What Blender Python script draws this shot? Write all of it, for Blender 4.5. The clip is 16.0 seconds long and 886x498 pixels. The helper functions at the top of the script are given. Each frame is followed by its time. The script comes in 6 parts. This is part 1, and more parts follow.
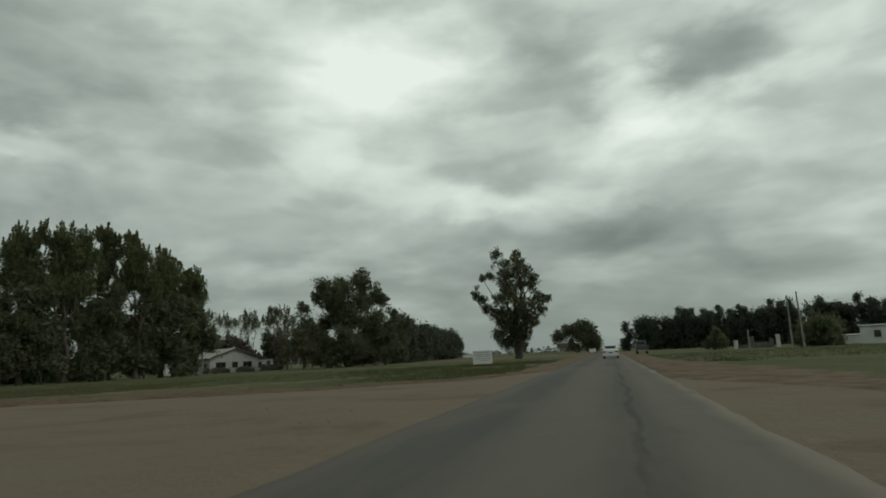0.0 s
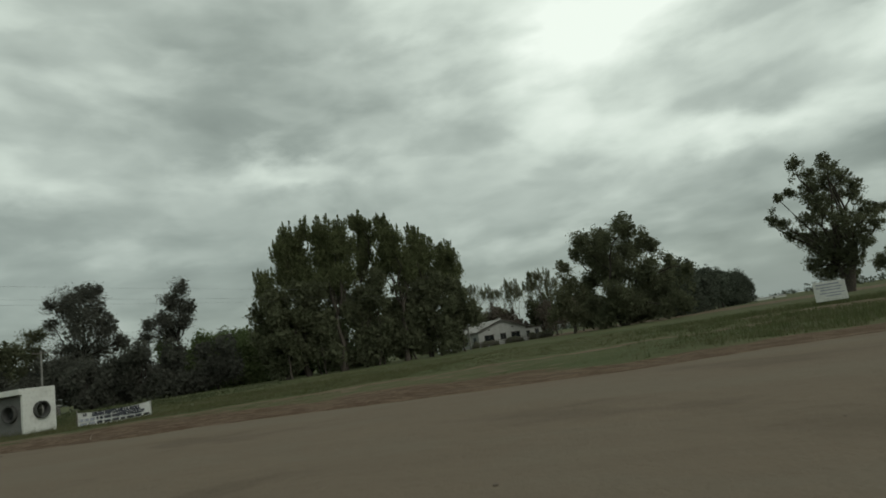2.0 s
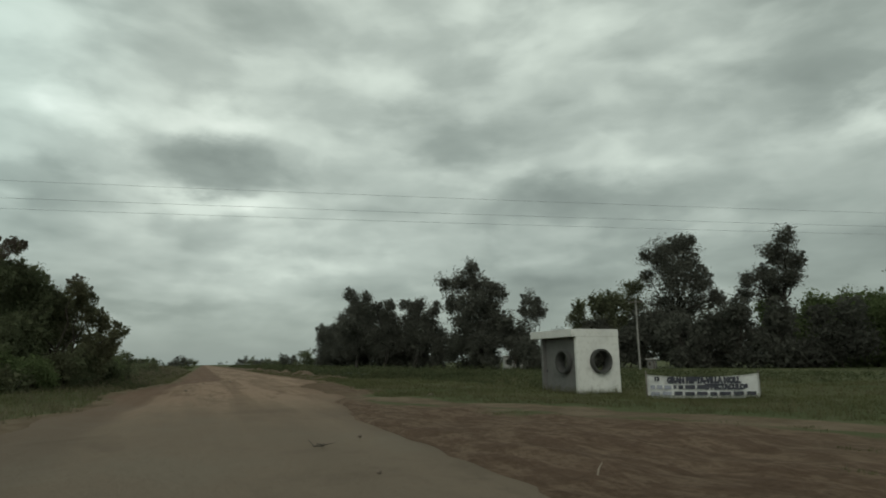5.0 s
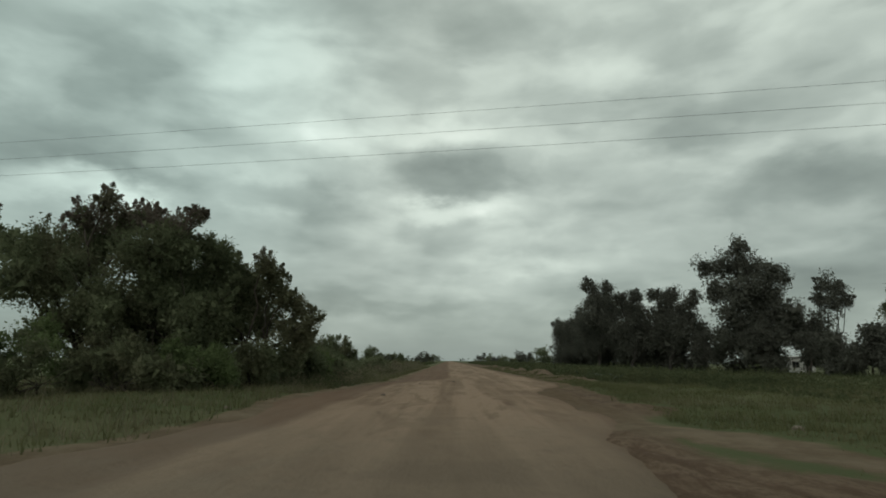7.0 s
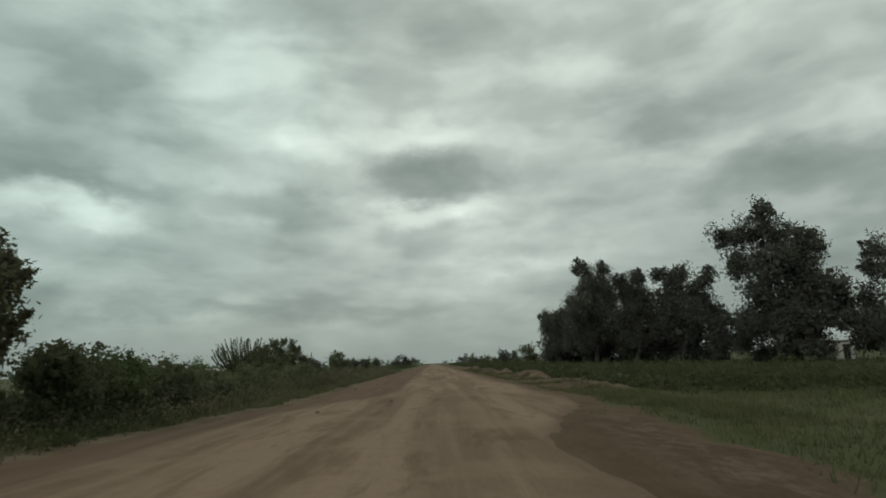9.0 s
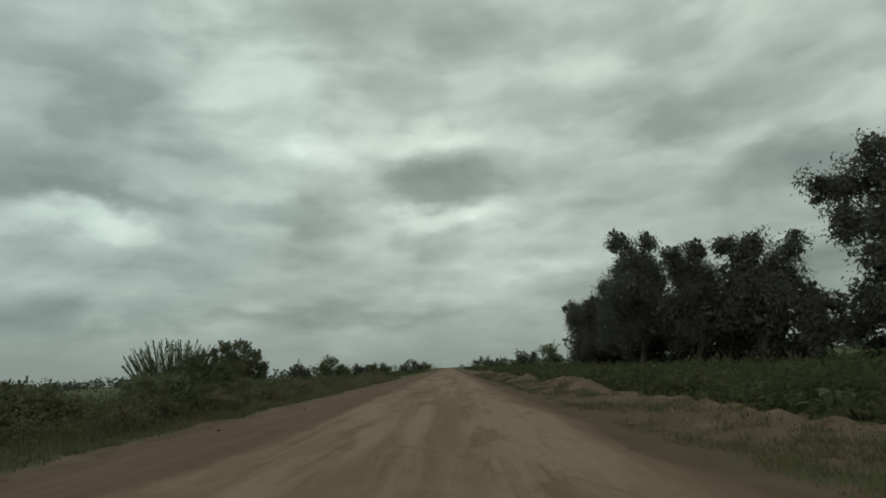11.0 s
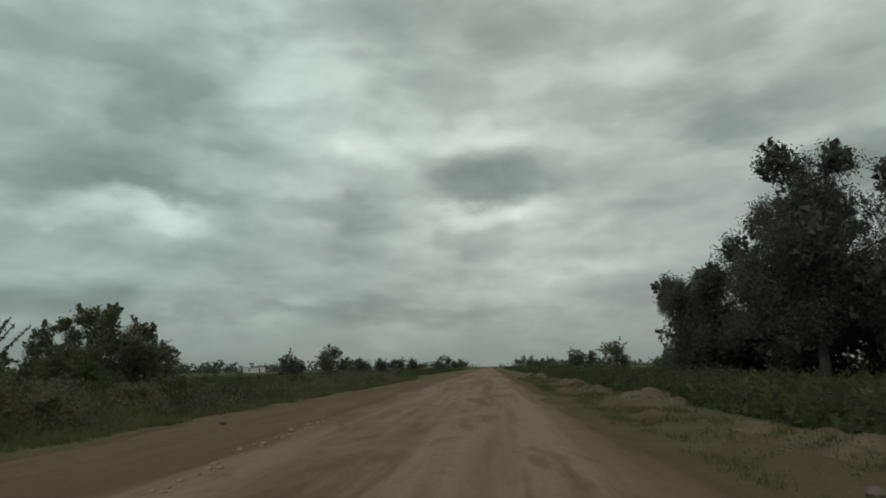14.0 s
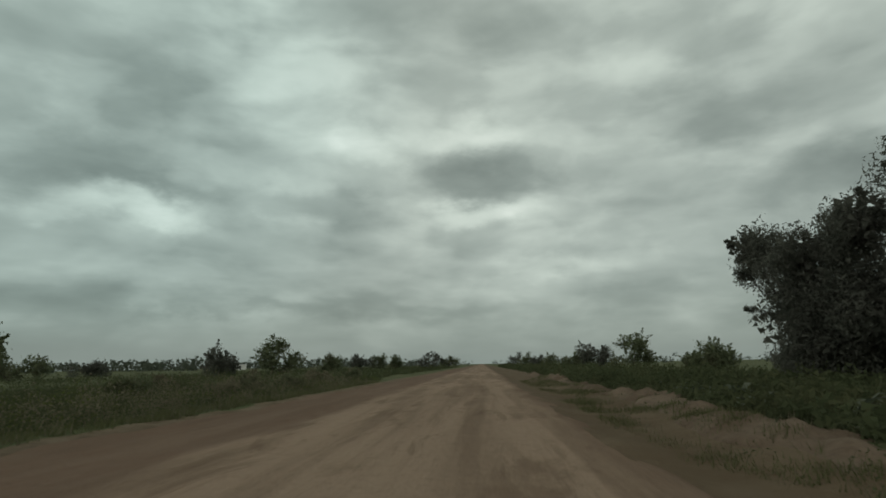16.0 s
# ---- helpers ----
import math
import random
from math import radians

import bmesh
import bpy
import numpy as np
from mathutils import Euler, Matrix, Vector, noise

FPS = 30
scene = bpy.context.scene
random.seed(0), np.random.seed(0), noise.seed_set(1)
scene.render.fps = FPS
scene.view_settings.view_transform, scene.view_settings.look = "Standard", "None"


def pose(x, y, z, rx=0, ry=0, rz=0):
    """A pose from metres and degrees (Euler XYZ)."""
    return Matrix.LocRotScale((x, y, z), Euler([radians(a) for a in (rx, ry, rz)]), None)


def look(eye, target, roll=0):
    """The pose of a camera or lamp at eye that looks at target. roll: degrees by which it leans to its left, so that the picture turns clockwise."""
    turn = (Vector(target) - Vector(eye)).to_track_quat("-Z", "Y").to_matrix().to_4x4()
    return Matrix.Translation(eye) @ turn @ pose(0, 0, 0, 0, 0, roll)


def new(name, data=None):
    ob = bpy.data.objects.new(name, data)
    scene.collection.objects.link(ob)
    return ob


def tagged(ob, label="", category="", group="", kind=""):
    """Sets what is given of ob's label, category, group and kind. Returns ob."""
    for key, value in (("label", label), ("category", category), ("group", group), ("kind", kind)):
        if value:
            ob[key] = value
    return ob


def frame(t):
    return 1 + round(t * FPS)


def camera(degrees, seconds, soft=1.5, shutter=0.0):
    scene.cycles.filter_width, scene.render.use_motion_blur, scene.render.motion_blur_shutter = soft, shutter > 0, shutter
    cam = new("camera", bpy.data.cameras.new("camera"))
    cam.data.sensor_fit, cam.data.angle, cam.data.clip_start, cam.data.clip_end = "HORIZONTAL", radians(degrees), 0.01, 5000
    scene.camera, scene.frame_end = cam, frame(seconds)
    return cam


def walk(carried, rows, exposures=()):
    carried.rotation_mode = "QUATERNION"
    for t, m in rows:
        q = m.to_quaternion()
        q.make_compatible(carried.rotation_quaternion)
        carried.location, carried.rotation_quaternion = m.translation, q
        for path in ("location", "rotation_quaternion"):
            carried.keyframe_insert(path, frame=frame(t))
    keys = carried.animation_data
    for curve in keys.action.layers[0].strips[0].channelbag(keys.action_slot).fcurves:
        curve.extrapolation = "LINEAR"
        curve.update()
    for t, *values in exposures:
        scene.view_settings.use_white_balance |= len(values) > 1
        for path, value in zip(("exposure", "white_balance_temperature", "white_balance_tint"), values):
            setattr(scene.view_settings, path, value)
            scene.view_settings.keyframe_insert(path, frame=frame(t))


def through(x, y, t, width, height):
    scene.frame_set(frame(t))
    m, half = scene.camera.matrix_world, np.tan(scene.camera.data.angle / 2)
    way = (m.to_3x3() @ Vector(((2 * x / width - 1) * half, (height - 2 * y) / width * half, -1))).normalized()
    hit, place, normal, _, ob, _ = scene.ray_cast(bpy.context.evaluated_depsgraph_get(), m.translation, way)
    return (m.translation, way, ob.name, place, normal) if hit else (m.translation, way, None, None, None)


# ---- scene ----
cam = camera(72.49, 16.0, soft=1.75, shutter=0.1)
PATH = [
    (0, (73.979, 41.237, 1.195), (75.486, 50.967, 2.943), -2.73),
    (0.5, (74.33, 44.924, 1.22), (74.931, 54.765, 2.89), -1.34),
    (1, (74.243, 48.007, 1.215), (73.902, 57.847, 2.961), -1.63),
    (1.5, (73.872, 50.995, 1.214), (72.288, 60.736, 2.827), -0.87),
    (2, (72.843, 53.949, 1.175), (70.247, 63.475, 2.761), -8.84),
    (2.5, (71.742, 56.594, 1.215), (67.897, 65.525, 3.55), -1.84),
    (3, (70.159, 59.03, 1.159), (65.181, 67.305, 3.755), -2.46),
    (3.5, (68.442, 61.239, 1.215), (62.407, 68.939, 3.286), -0.18),
    (4, (66.486, 63.194, 1.174), (59.338, 69.928, 3.06), -2.10),
    (4.5, (63.915, 64.991, 1.188), (55.533, 70.071, 3.172), -1.99),
    (5, (61.495, 66.099, 1.211), (52.343, 69.683, 3.053), -0.63),
    (7.5, (48.597, 67.695, 1.194), (38.774, 67.413, 3.046), 0.50),
    (8, (45.295, 67.881, 1.203), (35.474, 67.861, 3.087), -0.01),
    (10.5, (22.994, 71.203, 1.218), (13.166, 71.362, 3.058), -3.71),
    (11, (19.504, 71.042, 1.215), (9.691, 71.048, 3.14), -3.29),
    (11.5, (15.768, 71.189, 1.177), (5.948, 71.041, 3.057), -1.40),
    (12, (11.539, 71.283, 1.173), (1.726, 70.969, 3.069), -1.73),
    (12.5, (7.175, 71.503, 1.186), (-2.633, 71.044, 3.08), -2.39),
    (13, (2.936, 71.547, 1.178), (-6.87, 70.966, 3.055), -2.63),
    (13.5, (-1.31, 71.452, 1.166), (-11.111, 70.782, 3.033), -2.10),
    (14, (-6.006, 71.596, 1.212), (-15.795, 70.891, 3.132), -1.12),
    (14.5, (-10.756, 71.62, 1.233), (-20.548, 70.928, 3.139), -0.94),
    (15, (-15.581, 71.635, 1.204), (-25.378, 70.939, 3.082), -0.15),
    (15.5, (-20.57, 71.642, 1.216), (-30.373, 71.029, 3.093), -0.73),
    (16, (-25.665, 71.664, 1.215), (-35.469, 71.065, 3.092), -0.96),
]
walk(cam, [(t, look(eye, target, roll)) for t, eye, target, roll in PATH], ((0, -0.05), (1.2, 0.0), (2.2, 0.12), (3.5, 0.06), (4.2, 0.17), (5, 0.11), (8, 0.10), (10.5, 0.02), (16, -0.10)))

# ---- world, sun, exposure ----
# Bright gaps and dark bellies of the overcast: heading, elevation, half width, half height, strength.
BRIGHT = [
    (-2.9, 27.1, 8.7, 5.3, 0.3), (-27.3, 21.7, 3.2, 4.4, 0.26), (-32.8, 19.0, 4.1, 2.7, 0.14), (11.9, 30.9, 6.1, 3.2, 0.16), (27.1, 18.0, 6.5, 2.0, 0.24),
    (-12.3, 14.4, 6.3, 1.5, 0.18), (0.9, 17.5, 4.9, 2.4, 0.08), (6.6, 8.1, 10.3, 1.0, 0.08), (63.5, 17.8, 7.5, 1.4, 0.07), (45.4, 11.7, 10.8, 1.0, 0.07),
    (72.9, 26.8, 4.9, 2.8, 0.06), (91.8, 22.1, 4.6, 1.9, 0.1), (83.7, 8.7, 7.4, 1.1, 0.1), (59.2, 8.3, 6.6, 1.0, 0.07), (91.0, 14.1, 5.5, 1.6, 0.26),
    (100.7, 20.3, 2.8, 2.0, 0.18), (90.8, 21.4, 4.8, 1.5, 0.1), (119.9, 13.4, 5.0, 1.5, 0.24), (127.8, 12.8, 3.0, 1.1, 0.12), (107.2, 26.5, 6.2, 3.3, 0.12),
]
DARK = [
    (31.1, 24.5, 10.6, 5.3, -0.24), (-34.4, 24.8, 5.1, 2.4, -0.28), (-12.9, 19.4, 7.4, 3.5, -0.14), (10.8, 18.9, 7.1, 2.4, -0.1), (-25.6, 10.1, 8.7, 2.0, -0.15),
    (-20.3, 26.4, 4.1, 3.1, -0.1), (56.0, 14.0, 10.0, 2.3, -0.12), (69.3, 21.3, 5.9, 2.3, -0.08), (43.4, 21.4, 9.0, 2.0, -0.06), (68.7, 21.5, 8.4, 2.7, -0.08),
    (56.8, 14.9, 9.4, 2.0, -0.09), (90.1, 17.3, 6.4, 2.1, -0.28), (124.2, 17.2, 6.9, 2.4, -0.22), (117.3, 15.9, 6.7, 0.9, -0.12), (112.2, 19.4, 3.3, 2.6, -0.12),
    (104.7, 14.6, 8.8, 1.6, -0.17), (122.4, 5.9, 11.8, 1.2, -0.08), (107.5, 4.9, 17.0, 0.7, -0.09), (117.9, 23.8, 5.0, 2.9, -0.1), (86.0, 29.4, 9.1, 3.0, -0.1),
]
# Broad swells of thicker and thinner cloud behind them.
BROAD = [(-8, 22, 14, 7, 0.12), (42, 11, 15, 9, -0.10), (22, 11, 9, 7, -0.08), (128, 22, 10, 8, -0.08), (112, 7, 24, 6, -0.08), (-20, 8, 22, 5, -0.07), (68, 20, 14, 10, -0.03), (48, 8, 20, 6, -0.11)]


def heading_vector(yaw, up):
    a, e = radians(yaw), radians(up)
    return Vector((-math.sin(a) * math.cos(e), math.cos(a) * math.cos(e), math.sin(e)))


class Nodes:
    """Short hand for building a node tree."""

    def __init__(self, tree):
        self.tree = tree

    def add(self, kind, **values):
        n = self.tree.nodes.new(kind)
        for k, v in values.items():
            if k == "op":
                n.operation = v
            elif k == "blend":
                n.blend_type = v
            elif k == "data":
                n.data_type = v
            elif k == "dims":
                n.noise_dimensions = v
            else:
                n.inputs[k.replace("_", " ")].default_value = v
        return n

    def link(self, a, b):
        self.tree.links.new(a, b)

    def math(self, op, a, b=None, clamp=False):
        n = self.tree.nodes.new("ShaderNodeMath")
        n.operation, n.use_clamp = op, clamp
        for k, v in enumerate((a, b)):
            if v is None:
                continue
            if isinstance(v, (int, float)):
                n.inputs[k].default_value = v
            else:
                self.link(v, n.inputs[k])
        return n.outputs[0]

    def vec(self, op, a, b=None):
        n = self.tree.nodes.new("ShaderNodeVectorMath")
        n.operation = op
        for k, v in enumerate((a, b)):
            if v is None:
                continue
            if isinstance(v, (tuple, list, Vector)):
                n.inputs[k].default_value = tuple(v)
            else:
                self.link(v, n.inputs[k])
        return n.outputs["Value"] if op in ("DOT_PRODUCT", "LENGTH") else n.outputs[0]

    def noise(self, vector, scale, detail=4.0, rough=0.55, colour=False, distort=0.0):
        n = self.tree.nodes.new("ShaderNodeTexNoise")
        n.inputs["Scale"].default_value, n.inputs["Detail"].default_value = scale, detail
        n.inputs["Roughness"].default_value, n.inputs["Distortion"].default_value = rough, distort
        if vector is not None:
            self.link(vector, n.inputs["Vector"])
        return n.outputs["Color" if colour else "Fac"]

    def ramp(self, fac, stops):
        n = self.tree.nodes.new("ShaderNodeValToRGB")
        while len(n.color_ramp.elements) < len(stops):
            n.color_ramp.elements.new(0.5)
        for e, (p, c) in zip(n.color_ramp.elements, stops):
            e.position = p
            e.color = (*c, 1) if len(c) == 3 else c
        self.link(fac, n.inputs[0])
        return n.outputs[0]

    def mix(self, fac, a, b, blend="MIX"):
        n = self.tree.nodes.new("ShaderNodeMix")
        n.data_type, n.blend_type = "RGBA", blend
        for k, v in ((0, fac), (6, a), (7, b)):
            if isinstance(v, (int, float)):
                n.inputs[k].default_value = v
            elif isinstance(v, (tuple, list)):
                n.inputs[k].default_value = (*v, 1) if len(v) == 3 else v
            else:
                self.link(v, n.inputs[k])
        return n.outputs[2]

    def remap(self, v, a, b, c=0.0, d=1.0):
        n = self.tree.nodes.new("ShaderNodeMapRange")
        n.interpolation_type = "SMOOTHSTEP"
        for k, x in enumerate((a, b, c, d)):
            n.inputs[k + 1].default_value = x
        self.link(v, n.inputs[0])
        return n.outputs[0]


SUN_YAW, SUN_UP = -118.0, 40.0


def build_world():
    world = bpy.data.worlds.new("overcast_sky")
    scene.world = world
    world.use_nodes = True
    t = world.node_tree
    t.nodes.clear()
    k = Nodes(t)
    coord = t.nodes.new("ShaderNodeTexCoord").outputs["Generated"]
    way = k.vec("NORMALIZE", coord)
    xyz = t.nodes.new("ShaderNodeSeparateXYZ")
    k.link(way, xyz.inputs[0])
    # the cloud deck as a flat sheet overhead, so that it closes up into bands towards the horizon
    lift = k.math("ADD", k.math("MAXIMUM", xyz.outputs[2], 0.0), 0.20)
    flat = t.nodes.new("ShaderNodeCombineXYZ")
    k.link(k.math("DIVIDE", xyz.outputs[0], lift), flat.inputs[0])
    k.link(k.math("DIVIDE", xyz.outputs[1], lift), flat.inputs[1])
    deck = flat.outputs[0]
    squat = k.vec("MULTIPLY", way, (1.0, 1.0, 2.0))
    curl = k.vec("SCALE", k.vec("SUBTRACT", k.noise(squat, 4.0, 2.0, 0.5, colour=True), (0.5, 0.5, 0.5)))
    curl.node.inputs["Scale"].default_value = 0.12
    swell = k.noise(deck, 1.5, 2.0, 0.45)
    banks = k.noise(k.vec("ADD", squat, curl), 5.2, 3.0, 0.46)
    bands = k.noise(k.vec("MULTIPLY", way, (1.0, 1.0, 4.5)), 5.0, 3.0, 0.45)
    wisps = k.noise(k.vec("ADD", squat, curl), 15.0, 4.0, 0.5)
    value = k.math("ADD", k.math("MULTIPLY", k.math("SUBTRACT", swell, 0.5), 0.16), 0.595)
    value = k.math("ADD", value, k.math("MULTIPLY", k.math("SUBTRACT", banks, 0.5), 0.42))
    value = k.math("ADD", value, k.math("MULTIPLY", k.math("MULTIPLY", k.math("SUBTRACT", bands, 0.5), k.remap(xyz.outputs[2], 0.26, 0.10)), 0.50))
    value = k.math("ADD", value, k.math("MULTIPLY", k.math("SUBTRACT", wisps, 0.5), 0.14))
    # billows: rounded bodies with clearer rims
    heap = k.noise(k.vec("ADD", k.vec("ADD", k.vec("MULTIPLY", way, (1.0, 1.0, 2.6)), curl), (3.1, 0.4, 1.7)), 6.5, 4.0, 0.46)
    value = k.math("ADD", value, k.math("MULTIPLY", k.math("SUBTRACT", k.remap(heap, 0.38, 0.62), 0.5), 0.10))
    # greyer towards the horizon, most of all ahead of the paved road
    road_way = k.vec("DOT_PRODUCT", way, heading_vector(-18, 0))
    value = k.math("SUBTRACT", value, k.math("MULTIPLY", k.remap(xyz.outputs[2], 0.26, 0.08), k.math("ADD", k.math("MULTIPLY", k.remap(road_way, 0.55, 0.9), 0.06), 0.11)))
    # the direction, stirred, so that the placed clouds have cloud edges
    stir = k.vec("MULTIPLY", k.vec("SUBTRACT", k.noise(squat, 7.0, 5.0, 0.55, colour=True), (0.5, 0.5, 0.5)), (0.17, 0.17, 0.11))
    stirred = k.vec("ADD", way, stir)
    for yaw, up, wide, high, amount in BROAD + BRIGHT + DARK:
        c = heading_vector(yaw, up)
        right = Vector((math.cos(radians(yaw)), math.sin(radians(yaw)), 0))
        above = right.cross(c)
        a = k.math("DIVIDE", k.vec("DOT_PRODUCT", stirred, right), math.sin(radians(wide)))
        b = k.math("DIVIDE", k.math("SUBTRACT", k.vec("DOT_PRODUCT", stirred, above), 0.0), math.sin(radians(high)))
        far = k.math("ADD", k.math("MULTIPLY", a, a), k.math("MULTIPLY", b, b))
        bump = k.math("POWER", 2.718, k.math("MULTIPLY", k.math("POWER", far, 1.35), -1.0))
        front = k.math("GREATER_THAN", k.vec("DOT_PRODUCT", way, c), 0.0)
        value = k.math("ADD", value, k.math("MULTIPLY", k.math("MULTIPLY", bump, front), amount))
    tone = k.ramp(value, [(0.12, (0.165, 0.198, 0.176)), (0.40, (0.300, 0.35, 0.315)), (0.56, (0.43, 0.492, 0.445)), (0.74, (0.63, 0.71, 0.64)), (0.95, (0.86, 0.94, 0.86))])
    # mostly unseen sky round the hidden sun made brighter, to light the tree faces
    tone = k.mix(k.math("MULTIPLY", k.remap(k.vec("DOT_PRODUCT", way, heading_vector(SUN_YAW, 20)), 0.0, 0.9), 1.0), tone, k.mix(1.0, tone, (1.5, 1.5, 1.5), "MULTIPLY"))
    # the bluer cloud in the south-west
    tone = k.mix(k.remap(k.vec("DOT_PRODUCT", way, heading_vector(132, 24)), 0.80, 0.98), tone, k.mix(1.0, tone, (0.925, 1.0, 1.02), "MULTIPLY"))
    # haze towards the horizon
    low = k.remap(xyz.outputs[2], 0.0, 0.10, 0.85, 0.0)
    tone = k.mix(low, tone, (0.235, 0.282, 0.265))
    # sky overhead, mostly out of view, darkened so that the ground gets less light
    tone = k.mix(k.remap(xyz.outputs[2], 0.52, 0.85, 0.0, 0.9), tone, (0.20, 0.225, 0.205))
    sky = t.nodes.new("ShaderNodeTexSky")
    sky.sky_type, sky.sun_disc = "NISHITA", False
    sky.sun_elevation, sky.sun_rotation = radians(SUN_UP), radians(-SUN_YAW)
    dim = k.mix(1.0, sky.outputs[0], (0.08, 0.08, 0.08), "MULTIPLY")
    both = k.mix(1.0, k.mix(0.94, dim, tone), (0.998, 1.0, 0.984), "MULTIPLY")
    ground = k.remap(xyz.outputs[2], -0.05, -0.01)
    both = k.mix(ground, (0.05, 0.05, 0.045), both)
    back = t.nodes.new("ShaderNodeBackground")
    back.inputs["Strength"].default_value = SKY
    k.link(both, back.inputs["Color"])
    k.link(back.outputs[0], t.nodes.new("ShaderNodeOutputWorld").inputs[0])


SKY = 1.0
build_world()
sun = new("sun", bpy.data.lights.new("sun", "SUN"))
sun.data.energy, sun.data.angle, sun.data.color = 0.7, radians(28), (1.0, 0.97, 0.92)
sun.matrix_world = look(heading_vector(SUN_YAW, SUN_UP) * 50, (0, 0, 0))

# ---- materials ----


def material(name, build, rough=0.8, metal=0.0, spec=0.3):
    """build(k, pos) returns the colour and, if it likes, a height for the bump with its strength and distance."""
    m = bpy.data.materials.new(name)
    m.use_nodes = True
    t = m.node_tree
    k = Nodes(t)
    shader = t.nodes["Principled BSDF"]
    shader.inputs["Roughness"].default_value = rough
    shader.inputs["Metallic"].default_value = metal
    shader.inputs["Specular IOR Level"].default_value = spec
    pos = t.nodes.new("ShaderNodeNewGeometry").outputs["Position"]
    got = build(k, pos)
    colour, height = got if isinstance(got, tuple) else (got, None)
    k.link(colour, shader.inputs["Base Color"])
    if height is not None:
        h, strength, distance = height
        b = t.nodes.new("ShaderNodeBump")
        b.inputs["Strength"].default_value, b.inputs["Distance"].default_value = strength, distance
        k.link(h, b.inputs["Height"])
        k.link(b.outputs[0], shader.inputs["Normal"])
    return m


def stretched(k, pos, sx, sy, sz=1.0):
    return k.vec("MULTIPLY", pos, (sx, sy, sz))


def two_scale(a, b, c, big=0.35, small=6.0, bump=0.3, deep=0.02):
    """A plain surface with broad stains and fine grain."""
    def build(k, pos):
        n1, n2 = k.noise(pos, big, 4), k.noise(pos, small, 6, 0.65)
        col = k.mix(k.remap(n1, 0.35, 0.68), a, b)
        col = k.mix(k.math("MULTIPLY", k.remap(n2, 0.45, 0.75), 0.6), col, c)
        return col, (n2, bump, deep)
    return build


def dirt_build(k, pos):
    lanes = k.noise(stretched(k, pos, 0.05, 1.0), 0.85, 5, 0.55, distort=0.3)
    ruts = k.noise(stretched(k, pos, 0.11, 1.5), 1.3, 6, 0.62, distort=0.25)
    patches = k.noise(pos, 0.42, 4, 0.6)
    clods = k.noise(pos, 3.2, 7, 0.68)
    grit = k.noise(pos, 28, 4, 0.7)
    xyz = k.tree.nodes.new("ShaderNodeSeparateXYZ")
    k.link(pos, xyz.inputs[0])
    # the loose reddish soil that lies along both margins
    west = k.remap(xyz.outputs[0], 54.0, 32.0)
    lanes = k.math("ADD", k.math("MULTIPLY", k.math("SUBTRACT", lanes, 0.5), k.math("ADD", k.math("MULTIPLY", west, 0.85), 0.15)), 0.5)
    ruts = k.math("ADD", k.math("MULTIPLY", k.math("SUBTRACT", ruts, 0.5), k.math("ADD", k.math("MULTIPLY", west, 0.9), 0.1)), 0.5)
    wob = k.math("MULTIPLY", k.math("SUBTRACT", k.noise(stretched(k, pos, 0.15, 0.15), 1.0, 4), 0.5), 2.6)
    row = k.math("ADD", xyz.outputs[1], k.math("MULTIPLY", wob, 0.45))
    south = k.remap(xyz.outputs[0], 8.0, 22.0, 67.6, 64.4)
    margin = k.remap(k.math("SUBTRACT", south, row), -0.30, 0.25)
    north = k.math("SUBTRACT", k.remap(xyz.outputs[0], 17.0, 28.0, 73.8, 71.4), k.remap(xyz.outputs[0], 36.0, 48.0, 0.0, 1.9))
    margin = k.math("MAXIMUM", margin, k.remap(k.math("SUBTRACT", row, north), -0.8, 0.1))
    margin = k.math("MULTIPLY", margin, k.remap(xyz.outputs[0], 62.0, 52.0))
    tracks = k.noise(stretched(k, pos, 0.035, 1.0), 2.3, 4, 0.5, distort=0.15)
    streaks = k.noise(stretched(k, pos, 0.26, 1.0), 1.0, 6, 0.62, distort=0.8)
    col = k.mix(k.remap(lanes, 0.41, 0.59), (0.187, 0.130, 0.090), (0.278, 0.199, 0.141))
    col = k.mix(k.math("MULTIPLY", k.math("MULTIPLY", k.remap(tracks, 0.48, 0.66), west), 0.28), col, (0.284, 0.207, 0.146))
    col = k.mix(k.math("MULTIPLY", k.math("MULTIPLY", k.remap(ruts, 0.54, 0.68), 0.5), k.math("ADD", k.math("MULTIPLY", west, 0.7), 0.3)), col, (0.129, 0.087, 0.057))
    col = k.mix(k.math("MULTIPLY", k.math("MULTIPLY", k.remap(streaks, 0.52, 0.64), k.math("ADD", k.math("MULTIPLY", west, 0.8), 0.2)), 0.55), col, (0.123, 0.080, 0.052))
    col = k.mix(k.math("MULTIPLY", k.remap(patches, 0.5, 0.68), 0.5), col, (0.270, 0.195, 0.136))
    col = k.mix(k.math("MULTIPLY", margin, 0.66), col, (0.106, 0.066, 0.045))
    col = k.mix(k.math("MULTIPLY", k.math("MULTIPLY", margin, k.remap(streaks, 0.45, 0.58)), 0.5), col, (0.150, 0.095, 0.065))
    col = k.mix(k.math("MULTIPLY", k.remap(clods, 0.5, 0.72), 0.36), col, (0.136, 0.093, 0.062))
    col = k.mix(k.math("MULTIPLY", k.remap(grit, 0.5, 0.8), 0.25), col, (0.283, 0.211, 0.151))
    east = k.math("SUBTRACT", 1.0, west)
    col = k.mix(k.math("MULTIPLY", east, 0.68), col, (0.142, 0.123, 0.094))
    mottle = k.noise(stretched(k, pos, 0.7, 1.0), 0.33, 6, 0.6, distort=0.4)
